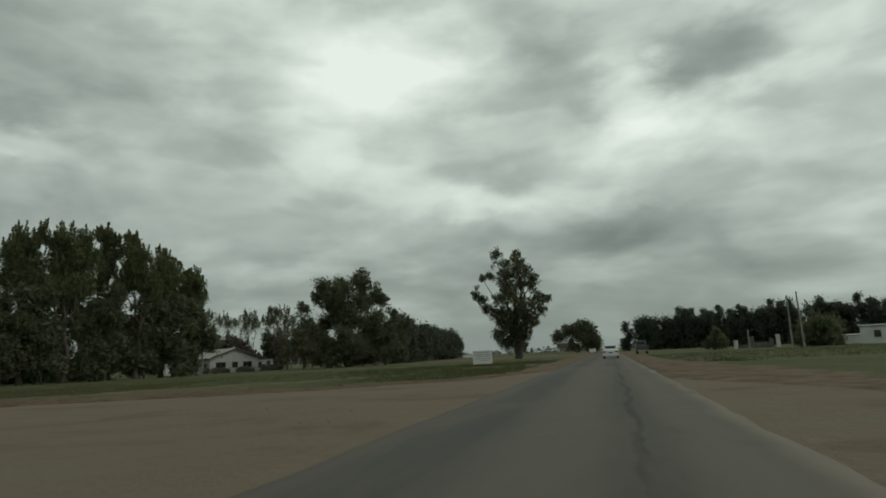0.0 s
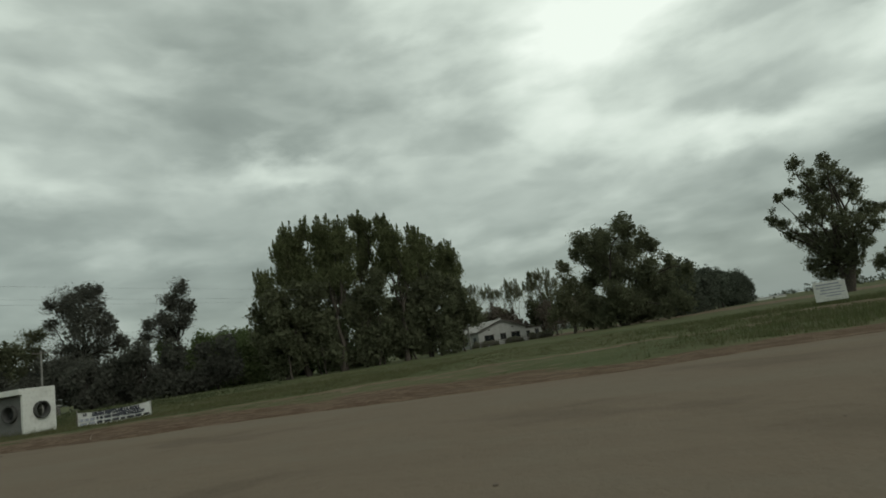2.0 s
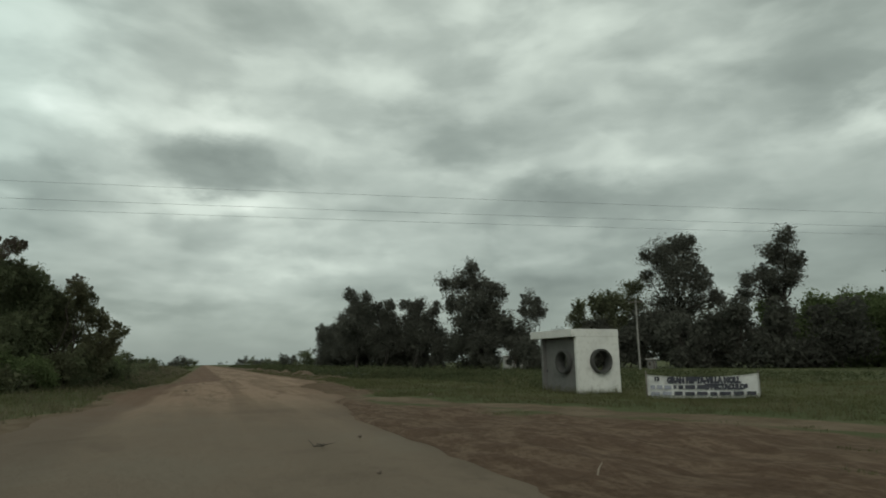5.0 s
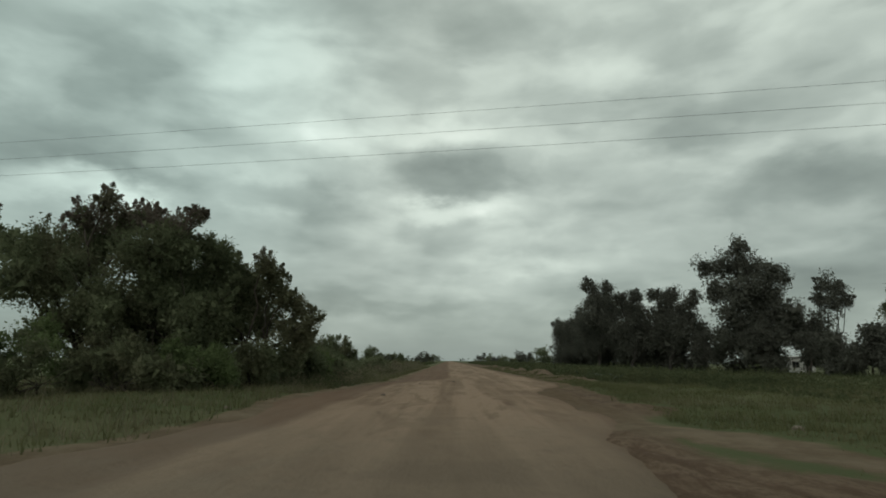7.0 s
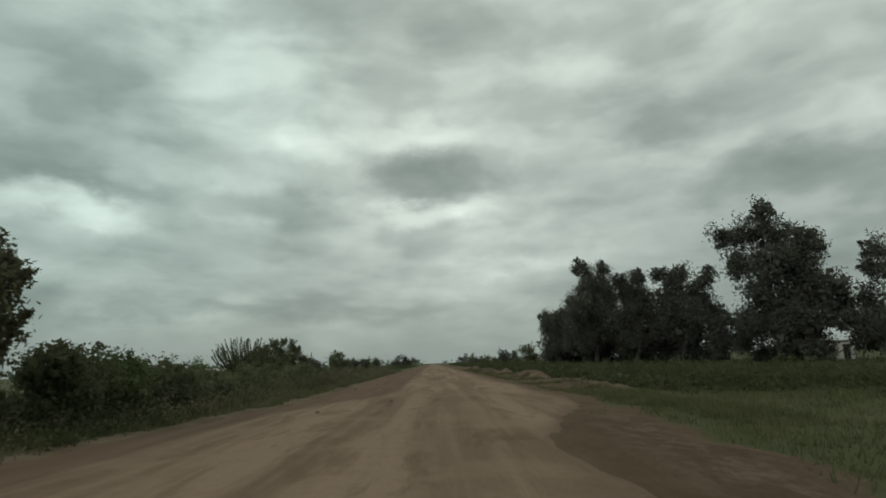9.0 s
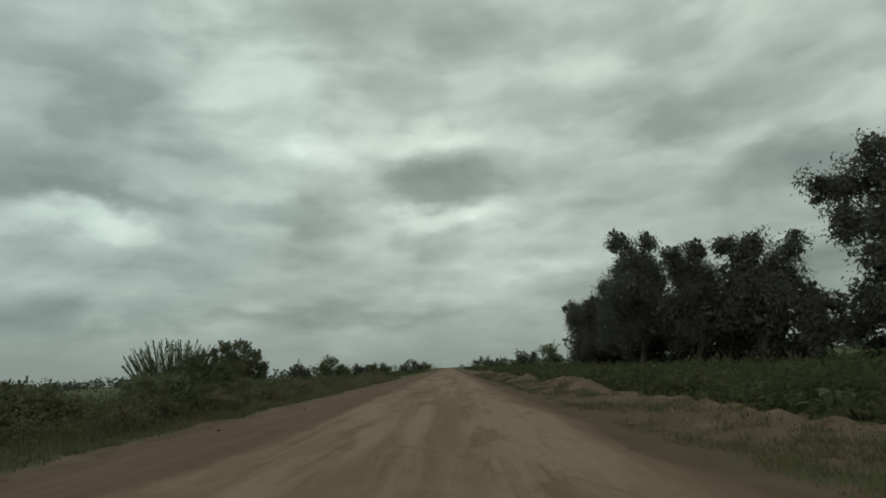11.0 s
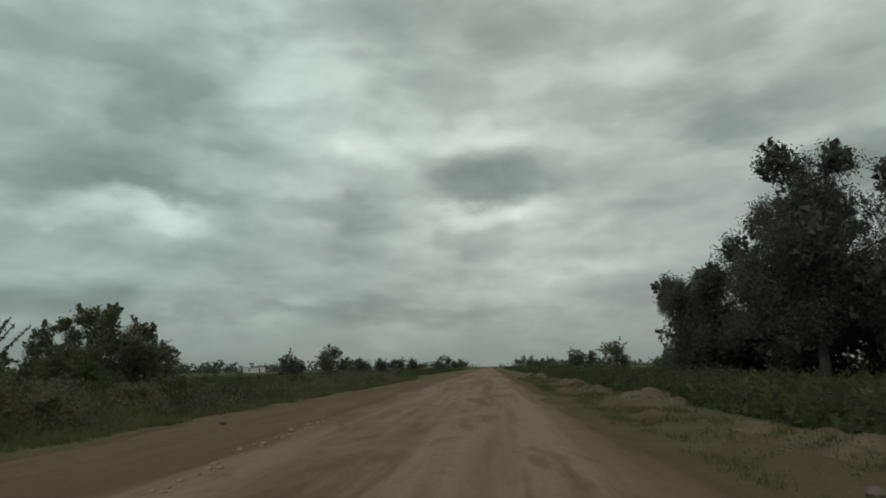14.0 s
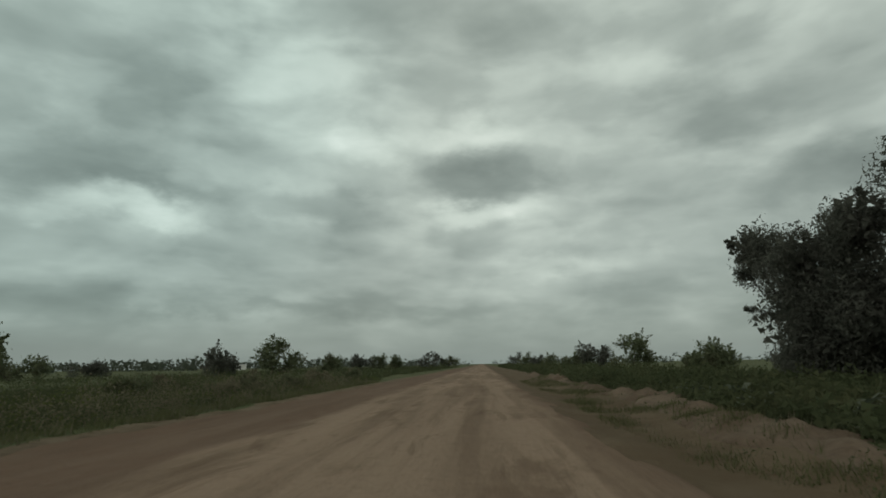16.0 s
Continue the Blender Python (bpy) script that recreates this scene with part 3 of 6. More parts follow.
def step(v, a, b):
    q = np.clip((v - a) / (b - a), 0, 1)
    return q * q * (3 - 2 * q)


ALONG, ACROSS = np.array([0.400, 0.9165]), np.array([0.9165, -0.400])
ROAD_L, ROAD_R = 47.6, 53.5


def dirt_south(x):
    """The dirt road's edge on its southern side."""
    return 64.3 - 22 * step(x, 44, 72) - 1.6 * step(x, 12, 30) * (1 - step(x, 44, 50)) + 0.35 * waves(x, 0 * x, 9, 5)


def dirt_north(x):
    return 73.8 - 2.4 * step(x, 17, 28) - 1.9 * step(x, 36, 48) + 1.2 * step(x, 72, 78) + 7 * step(x, 78, 86) + 0.14 * waves(x, 0 * x + 9, 8, 6)


def track_line(x):
    """The pale wheel track across the meadow."""
    return np.where(x > 64, 81.1 + (x - 64) * 0.30, 70.5 + (x - 37.6) * 0.405)


def soil_and_mud(x, y):
    u, s = x * ACROSS[0] + y * ACROSS[1], x * ALONG[0] + y * ALONG[1]
    n = waves(x, y, 6, 11)
    soil = np.zeros_like(x)
    south, north = dirt_south(x), dirt_north(x)
    soil = np.maximum(soil, step(y, south - 0.7 + 0.3 * n, south - 0.1) * step(-y, -north - 1.2 - 0.4 * n, -north - 0.1) * step(-u, -58, -54))
    # brown strip and berm on the northern side
    west = 1 - step(x, 6, 22)
    soil = np.maximum(soil, 0.85 * west * step(y, 73, 73.6) * (1 - step(y, 76.6 + 0.5 * n, 77.6 + 0.5 * n)))
    # churned mud at the corner and the pale wheel track behind it
    track = track_line(x)
    inside = step(x, 36, 41) * (1 - step(x, 66, 76)) * step(y, 68.5, 69.0)
    mud = inside * (1 - step(y, track - 2.2 + 0.8 * n, track - 0.4 + 0.6 * n)) * (1 - 0.75 * step(y, 72.6 + n, 75 + n) * step(x, 52, 60))
    rim = step(x, 55, 62) * (1 - step(x, 80, 90)) * step(y, 68, 68.6) * (1 - step(y, north + 1.6 + 1.1 * n, north + 3.2 + n))
    mud = np.maximum(mud, 0.85 * rim)
    soil = np.maximum(soil, mud * 0.95)
    soil = np.maximum(soil, 0.95 * np.exp(-((y - track) / 1.0) ** 2) * step(x, 34, 38) * (1 - step(x, 84, 92)))
    # wet wheel streaks on the northern margin
    strip = (1 - step(x, 34, 40)) * step(x, 18, 25) * step(y, north - 0.5, north) * (1 - step(y, north + 1.5 + 0.5 * n, north + 2.3 + 0.5 * n))
    mud, soil = np.maximum(mud, 0.9 * strip), np.maximum(soil, strip)
    # thin trodden grass between the crossing and the track
    soil = np.maximum(soil, 0.45 * step(x, 38, 44) * (1 - step(x, 68, 75)) * (y > 69) * (1 - step(y, track - 0.2, track + 1.0)))
    # shoulders of the paved road
    soil = np.maximum(soil, step(u, ROAD_L - 3.2 + 0.8 * n, ROAD_L - 1.4) * (1 - step(u, ROAD_R + 2.0, ROAD_R + 3.4)))
    soil = np.maximum(soil, step(u, 52, 53) * (1 - step(u, 58.2 + 1.2 * n, 60.2 + 1.2 * n)) * (1 - step(s, 100, 104)))
    soil = np.maximum(soil, step(u, 52, 53) * (1 - step(u, 57.0 + 1.2 * n, 59 + n)) * (1 - step(s, 112, 130)))
    # bare yards
    soil = np.maximum(soil, 0.9 * (1 - step(np.hypot((x - 88) / 1.0, (y - 96) / 0.55) + 1.2 * n, 7, 10)))
    soil = np.maximum(soil, 0.85 * (1 - step(np.hypot((x - 92) / 1.6, (y - 196) / 1.0) + 4 * n, 30, 40)))
    # reddish heap edge east of the paved road
    mud = np.maximum(mud, 0.9 * (1 - step(np.hypot((x - 85.2) / 1.5, (y - 51.8) / 0.8) + 0.4 * n, 0.8, 1.3)))
    return soil, mud


def red_strip_and_lip_shade(x, y):
    """The dark reddish strip along the road's northern edge, and painted shade at its lip."""
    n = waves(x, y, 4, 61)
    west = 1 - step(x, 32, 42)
    # dark line at the road's edge: shade of the lip, painted in
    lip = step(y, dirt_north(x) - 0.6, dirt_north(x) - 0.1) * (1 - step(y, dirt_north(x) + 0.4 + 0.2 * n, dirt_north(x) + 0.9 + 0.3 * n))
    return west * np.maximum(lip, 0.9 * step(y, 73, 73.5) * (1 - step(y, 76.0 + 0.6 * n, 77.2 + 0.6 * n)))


def berm_height(x, y):
    mid = 76.75 + 0.35 * waves(x, 0 * x, 14, 41)
    half = 1.0 + 0.28 * waves(x, 0 * x + 3, 9, 42)
    w = np.clip((y - mid) / half * 0.5 + 0.5, 0, 1)
    lift = (0.17 + 0.26 * waves(x, 0 * x + 5, 6.5, 43) + 0.12 * waves(x, y, 1.7, 45)) * (1 - step(x, 10, 20)) * (1 - 0.6 * step(-x, 60, 200))
    return np.maximum(lift, 0.02) * np.sin(np.pi * w) ** 0.9 - 0.10 - 0.3 * (1 - step(np.minimum(w, 1 - w), 0.0, 0.12)) + 0.03 * waves(x, y, 1.1, 44) * np.sin(np.pi * w)


def surface_height(x, y):
    return np.maximum(ground_height(x, y), np.where((x < 20) & (np.abs(y - 76.75) < 1.65), berm_height(x, y), -1))


def ground_height(x, y):
    south, north = dirt_south(x), dirt_north(x)
    u = x * ACROSS[0] + y * ACROSS[1]
    soil, mud = soil_and_mud(x, y)
    near = np.exp(-((np.hypot(x - 25, y - 72) / 130) ** 2))
    z = (0.05 * waves(x, y, 7, 3) + 0.02 * waves(x, y, 1.6, 4)) * near
    ruts = 0.06 * waves(x * 0.25, y * 1.0, 1.5, 8, 4) + 0.03 * waves(x, y, 0.9, 9, 2)
    z = z + mud * ruts - 0.26 * np.exp(-(np.hypot(x - 44.4, y - 82.8) / 3.2) ** 2)
    west = 1 - step(x, 8, 20)
    z -= 0.14 * west * step(y, north, north + 0.25) * (1 - step(y, 75, 76))
    z += 0.10 * step(south - y, 1.0, 3.0) * step(x, -400, -300)
    on_road = step(y, south + 0.1, south + 0.9) * step(-y, -north + 0.1, -north + 0.9)
    on_road = np.maximum(on_road * (1 - step(x, 84, 87)), step(u, ROAD_L + 0.05, ROAD_L + 0.4) * (1 - step(u, ROAD_R - 0.4, ROAD_R - 0.05)))
    return z * (1 - on_road) - 0.20 * on_road


def spaced(lo, hi, fine, far, grow=1.16):
    c = list(np.arange(lo, hi + fine, fine))
    d = fine
    while c[-1] < far:
        d *= grow
        c.append(c[-1] + d)
    d = fine
    while c[0] > -far:
        d *= grow
        c.insert(0, c[0] - d)
    return np.array(c)


def grid_mesh(name, X, Y, Z, mat):
    r, c = X.shape
    i = np.arange(r * c).reshape(r, c)
    f = np.stack([i[:-1, :-1], i[:-1, 1:], i[1:, 1:], i[1:, :-1]], -1).reshape(-1, 4)
    return mesh_of(name, np.stack([X, Y, Z], -1).reshape(-1, 3), f, mat, True)


gx, gy = np.meshgrid(spaced(-50, 98, 0.7, 3800), spaced(58, 90, 0.38, 3800))
gz = ground_height(gx, gy)
me = grid_mesh("ground", gx, gy, gz, M_GROUND)
soil, mud = soil_and_mud(gx, gy)
for word, values in (("soil", soil), ("mud", mud), ("strip_lip_shade", red_strip_and_lip_shade(gx, gy))):
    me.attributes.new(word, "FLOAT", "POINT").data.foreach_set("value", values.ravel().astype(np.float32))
ground = tagged(new("ground", me), "flat grassy plain with bare brown soil patches", "ground", kind="structure")


def build_dirt_road():
    xs = np.concatenate([np.arange(86, -70, -0.5), np.arange(-70, -260, -2.0), np.arange(-260, -1500, -12.0)])
    w = np.linspace(-0.06, 1.06, 56)
    X = np.repeat(xs[:, None], len(w), 1)
    south, north = dirt_south(X), dirt_north(X)
    Y = south + (north - south) * w
    edge = np.minimum(Y - south, north - Y)
    Z = 0.035 * step(edge, 0.3, 3.0) - 0.03 + 0.016 * waves(X * 0.12, Y, 1.7, 21, 4) + 0.012 * waves(X, Y, 3.0, 22, 3)
    Z += 0.03 * np.exp(-((edge - 0.55) / 0.35) ** 2) * (0.6 + 0.6 * waves(X, Y, 5, 23))
    Z -= 0.30 * step(-edge, -0.15, 0.45)
    u = X * ACROSS[0] + Y * ACROSS[1]
    Z -= 0.05 * step(u, ROAD_L + 0.2, ROAD_L + 0.9)
    tagged(new("dirt_road", grid_mesh("dirt_road", X, Y, Z, M_DIRT)), "pale brown compacted dirt road with wheel ruts", "dirt road", kind="structure")


def build_asphalt():
    s = np.concatenate([np.arange(-80, 200, 0.8), np.arange(200, 1200, 12)])
    w = np.linspace(0, 1, 25)
    S = np.repeat(s[:, None], len(w), 1)
    lo = ROAD_L + 0.08 * waves(S, 0 * S, 5, 31, 4)
    hi = ROAD_R + 0.07 * waves(S, 0 * S + 7, 4, 32, 4)
    U = lo + (hi - lo) * w
    edge = np.minimum(w, 1 - w)
    Z = 0.02 + 0.03 * (1 - (2 * w - 1) ** 2) + 0.006 * waves(S, U, 4, 33) - 0.14 * (edge < 0.01)
    X, Y = S * ALONG[0] + U * ACROSS[0], S * ALONG[1] + U * ACROSS[1]
    tagged(new("paved_road", grid_mesh("paved_road", X, Y, Z, M_ASPHALT)), "worn dusty grey asphalt road with ragged edges", "road", kind="structure")


def build_berm():
    xs = np.concatenate([np.arange(20, -70, -0.4), np.arange(-70, -260, -2.0)])
    w = np.linspace(0, 1, 22)
    X = np.repeat(xs[:, None], len(w), 1)
    mid = 76.75 + 0.35 * waves(X, 0 * X, 14, 41)
    half = 1.0 + 0.28 * waves(X, 0 * X + 3, 9, 42)
    Y = mid + half * (2 * w - 1)
    Z = berm_height(X, Y)
    tagged(new("soil_berm", grid_mesh("soil_berm", X, Y, Z, M_BERM)), "low heaped bank of bare reddish soil beside the dirt road", "soil bank", kind="structure")


build_dirt_road()
build_asphalt()
build_berm()

# ---- trees of the junction ----
POPLARS = [
    (27.7, 128.9, 31, [(-1.4, 13.2, 1.6), (-2.0, 14.6, 1.0), (-0.4, 11.2, 1.6), (-2.0, 12.6, 1.0), (0.2, 9.5, 1.4)]),
    (29.8, 131.3, 29, [(-1.0, 21.1, 1.1), (-1.8, 19.3, 1.3), (1.4, 21.7, 1.2), (0.1, 19.6, 1.6), (-2.5, 17.9, 1.1), (0.9, 16.7, 2.1), (-1.6, 15.1, 1.8), (1.4, 13.6, 2.1)]),
    (34.5, 132.6, 25, [(-0.3, 21.3, 1.1), (2.0, 21.0, 1.0), (-1.7, 20.3, 1.2), (0.9, 19.1, 1.7), (-1.2, 17.5, 1.9), (2.5, 18.0, 1.4), (1.7, 14.9, 2.1), (-1.3, 14.0, 2.1), (0.9, 12.6, 1.7)]),
    (36.5, 138.9, 22, [(0.3, 23.1, 0.9), (-0.5, 22.8, 0.7), (1.5, 22.3, 0.7), (0.6, 21.1, 1.2), (0.0, 19.6, 0.9), (2.1, 20.2, 0.7), (0.7, 17.1, 1.3), (-0.5, 15.0, 1.5)]),
    (41.9, 138.8, 19, [(-1.5, 22.0, 0.9), (-0.4, 21.0, 1.1), (-1.2, 19.3, 1.5), (0.4, 18.5, 1.4), (-1.0, 16.8, 1.8), (0.9, 15.7, 1.6), (-2.4, 14.5, 1.3), (1.7, 13.9, 1.6)]),
    (44.0, 143.7, 17, [(-0.5, 20.7, 0.8), (0.1, 19.2, 1.1), (-0.7, 17.7, 1.4), (1.4, 17.9, 1.0), (1.6, 16.4, 1.3), (0.2, 15.1, 1.9), (-1.6, 12.8, 1.7)]),
    (46.7, 147.5, 14, [(1.0, 16.7, 1.1), (0.0, 17.0, 0.7), (1.7, 15.6, 1.2), (0.1, 14.6, 1.6), (2.0, 13.4, 1.1), (-0.7, 12.6, 1.8), (1.1, 11.4, 1.4), (-1.9, 13.3, 1.6)]),
]
for i, (x, y, a, lobes) in enumerate(POPLARS):
    tree("poplar_tree", "tall dark green poplar with upswept leafy branches", "tree", x, y, a, [(q, h * 0.945, r) for q, h, r in lobes], M_POPLAR, seed=100 + i, leaf=0.33, dens=1.5, thick=0.34, fork=0.38,
         deep=0.55, group="poplars beside the house", spread=0.36, slim=0.55, twigs=6, hang=-1.3, tall=1.5, core=0.35, bridge=3, sprays=9, upright=0.8, jut=1.7)
low = np.random.default_rng(7)
for i in range(15):
    q = i / 14
    x, y = 26.5 + 22.5 * q + low.uniform(-1, 1), 126.5 + 19.5 * q + low.uniform(-2.5, 3)
    high = low.uniform(9.0, 13.0) - 2.0 * abs(q - 0.5)
    lobes = [(low.uniform(-2.2, 2.2), low.uniform(1.3, high), low.uniform(1.3, 2.1)) for _ in range(10)]
    tree("undergrowth_tree", "dense dark leafy tree growing among the poplars", "tree", x, y, 24, lobes, M_OAK, seed=140 + i, leaf=0.34, dens=0.5, thick=0.14, per=9, sprays=2, upright=0.4, group="undergrowth of the poplars", bridge=1, spread=0.6, deep=0.6, twigs=2)

tree("eucalyptus_tree", "tall dark eucalyptus with ragged clumped crown", "tree", -14.2, 136.8, 48,
     [(-0.2, 20.4, 1.7), (1.6, 20.2, 1.1), (-2.3, 18.2, 2.0), (-5.0, 18.4, 1.0), (-5.4, 15.1, 1.0), (0.8, 16.8, 2.4), (-1.4, 13.7, 2.4), (2.7, 14.3, 2.0), (4.9, 11.0, 1.4), (1.0, 10.0, 2.9), (-2.6, 9.5, 2.0)],
     M_EUC, M_EUCBARK, 201, 0.34, 1.7, 0.4, 0.4, spread=0.55, slim=0.4, hang=0.6, sprays=2, jut=0.3, bridge=3, full=1.2)
tree("eucalyptus_tree", "slender eucalyptus with an open round crown", "tree", 0.6, 141.4, 40,
     [(0.7, 18.3, 1.2), (-0.9, 16.0, 1.5), (1.6, 15.1, 1.4), (-2.2, 13.3, 1.5), (-4.6, 12.4, 1.1), (0.7, 12.4, 1.2), (-5.3, 10.4, 0.9), (-1.5, 10.4, 1.4)],
     M_EUC, M_EUCBARK, 202, 0.34, 1.7, 0.32, 0.5, spread=0.55, slim=0.4, hang=0.6, sprays=2, jut=0.3, bridge=3, full=1.2)
tree("broadleaf_tree", "dark rounded broadleaf tree beside the eucalyptus", "tree", -25.1, 129.8, 54,
     [(5.1, 13.6, 1.5), (-1.2, 10.6, 2.0), (-4.3, 9.6, 1.4), (-5.2, 8.2, 1.0), (1.5, 10.7, 2.1), (4.8, 10.2, 1.8), (-5.0, 6.6, 0.8), (-0.1, 7.4, 3.0), (3.5, 6.5, 3.0), (-3.2, 6.4, 2.0)],
     M_OAK, None, 203, 0.36, 1.8, 0.35, 0.3, spread=0.6)
for i in range(9):
    q = i / 8
    x, y = -22 + 30 * q + low.uniform(-1, 1), 126 + 12 * q + low.uniform(-2, 2)
    lobes = [(low.uniform(-2.6, 2.6), low.uniform(1.0, 7.8), low.uniform(1.5, 2.3)) for _ in range(12)]
    tree("undergrowth_tree", "dense dark broadleaf tree below the eucalyptus", "tree", x, y, 45, lobes, M_EUC, None, 220 + i, 0.32, 0.65, 0.14, per=12, sprays=0, group="undergrowth of the eucalyptus", bridge=0, spread=0.62, twigs=2)
for i in range(15):
    q = i / 14
    x, y = -6 + 37 * q + low.uniform(-1, 1), 149 + 3 * q + low.uniform(-3, 3)
    h = low.uniform(7.6, 9.8)
    lobes = [(low.uniform(-2.8, 2.8), low.uniform(0.9, h), low.uniform(1.6, 2.4)) for _ in range(12)]
    tree("leafy_tree", "fresh green rounded tree at the field's edge", "tree", x, y, 35, lobes, M_GREEN, None, 240 + i, 0.36, 0.45, 0.16, per=13, sprays=1, upright=0.4, group="green trees at the field's edge", bridge=0, spread=0.65, twigs=2)

# the grove along the dirt road
tree("eucalyptus_tree", "dark eucalyptus with a two-lobed ragged top", "tree", -42.6, 90.4, 77,
     [(-1.0, 13.1, 1.2), (1.7, 12.6, 0.9), (0.2, 10.8, 1.7), (-2.4, 7.0, 1.6), (2.7, 10.0, 1.6), (-1.4, 3.6, 2.1), (2.4, 5.5, 2.3), (4.8, 8.9, 1.2), (-0.4, 8.2, 1.8)],
     M_EUC, M_EUCBARK, 301, 0.20, 1.1, 0.34, 0.35, spread=0.34, slim=0.42, hang=0.7, sprays=2, jut=0.3, bridge=3, full=1.2, per=22, group="eucalyptus grove beside the dirt road")
tree("eucalyptus_tree", "dark eucalyptus with drooping leaves", "tree", -34.2, 98.4, 71,
     [(-1.8, 11.0, 0.8), (0.4, 10.7, 1.1), (-0.4, 8.6, 1.8), (2.0, 8.2, 1.3), (3.3, 10.0, 1.0), (1.1, 5.9, 2.2), (-1.1, 4.5, 1.5), (4.0, 5.8, 1.5), (-3.6, 5.6, 1.3)],
     M_EUC, M_EUCBARK, 302, 0.34, 1.5, 0.28, 0.35, spread=0.46, slim=0.42, hang=0.7, sprays=2, jut=0.3, bridge=3, full=1.2, group="eucalyptus grove beside the dirt road")
tree("eucalyptus_tree", "dark eucalyptus with drooping leaves", "tree", -37.5, 94.5, 65,
     [(-1.6, 10.6, 1.0), (0.6, 10.9, 1.0), (-0.4, 8.9, 1.6), (1.6, 8.0, 1.4), (0.2, 6.2, 1.9), (-2.0, 5.6, 1.6), (2.2, 4.6, 1.6), (-0.6, 3.4, 1.8)],
     M_EUC, M_EUCBARK, 303, 0.20, 1.1, 0.28, 0.35, spread=0.34, slim=0.42, hang=0.7, sprays=2, jut=0.3, bridge=3, full=1.2, per=22, group="eucalyptus grove beside the dirt road")
tree("eucalyptus_tree", "tall eucalyptus with several leaning pale trunks", "tree", -24.4, 105.7, 65,
     [(-1.2, 16.1, 1.2), (-3.5, 13.9, 1.2), (-5.2, 13.4, 1.0), (-0.6, 13.3, 1.7), (2.0, 12.3, 1.3), (3.7, 11.9, 0.8), (-4.2, 10.3, 1.2), (-1.3, 10.2, 2.1), (1.6, 9.5, 1.6), (-2.2, 7.0, 1.7), (0.5, 6.5, 2.1), (3.5, 7.4, 1.6), (-3.6, 4.3, 1.5), (-0.3, 3.8, 2.1), (4.5, 5.1, 1.6)],
     M_EUC, M_EUCBARK, 304, 0.34, 1.4, 0.3, 0.3, stems=3, spread=0.46, slim=0.42, hang=0.7, sprays=2, jut=0.3, bridge=3, full=1.2, group="eucalyptus grove beside the dirt road")
tree("eucalyptus_tree", "thin young eucalyptus with bare lower trunks", "tree", -17.5, 111.2, 60,
     [(-0.8, 10.6, 0.9), (0.8, 10.0, 0.8), (1.5, 8.5, 0.6), (-1.5, 8.6, 0.6), (-0.1, 8.1, 0.7), (-1.9, 5.7, 0.9), (-0.6, 3.9, 1.0)],
     M_EUC, M_EUCBARK, 305, 0.32, 1.3, 0.16, 0.45, stems=3, spread=0.44, slim=0.42, hang=0.6, sprays=2, jut=0.3, bridge=3, full=1.2, group="eucalyptus grove beside the dirt road")
tree("eucalyptus_tree", "dark low eucalyptus at the grove's far end", "tree", -57.0, 89.0, 0,
     [(-6.2, 7.9, 1.2), (-4.6, 7.3, 1.4), (-7.0, 6.6, 0.7), (-3.6, 5.2, 1.4), (-4.4, 3.6, 1.0), (-3.4, 2.0, 1.3), (-1.0, 7.2, 1.3), (0.6, 6.0, 1.8), (-1.0, 3.6, 2.0), (2.6, 7.4, 1.3), (4.4, 7.2, 1.4), (5.7, 9.5, 1.0), (3.6, 4.6, 2.0), (2.0, 2.4, 2.0), (5.4, 3.2, 1.9), (0.2, 1.6, 1.6)],
     M_EUC, M_EUCBARK, 306, 0.20, 1.1, 0.26, 0.35, stems=2, spread=0.34, slim=0.42, hang=0.7, sprays=2, jut=0.3, bridge=3, full=1.06, per=22, deep=0.25, group="eucalyptus grove beside the dirt road")
tree("eucalyptus_tree", "dark round-topped eucalyptus in the grove", "tree", -48.5, 92.5, 40,
     [(-1.8, 10.9, 1.2), (0.6, 11.6, 1.3), (2.0, 9.6, 1.5), (-0.6, 9.0, 2.0), (-2.6, 7.0, 1.7), (0.8, 6.6, 2.1), (2.8, 5.8, 1.7), (-1.0, 4.2, 2.0), (1.6, 3.2, 1.8)],
     M_EUC, M_EUCBARK, 307, 0.20, 1.1, 0.26, 0.35, spread=0.34, slim=0.42, hang=0.7, sprays=2, jut=0.3, bridge=3, full=1.2, per=22, group="eucalyptus grove beside the dirt road")
for i in range(17):
    q = i / 16
    x, y = -58 + 50 * q + low.uniform(-1, 1), 90.5 + 20 * q + low.uniform(-1, 1.5)
    lobes = [(low.uniform(-2.0, 2.0), low.uniform(0.5, 4.6), low.uniform(1.0, 1.5)) for _ in range(10)]
    tree("undergrowth_tree", "dark low tree filling the grove's foot", "tree", x, y, 70, lobes, M_EUC, None, 320 + i, 0.22, 0.6, 0.10, per=14, sprays=1, group="undergrowth of the grove", bridge=0, spread=0.5, hang=0.4, twigs=2)

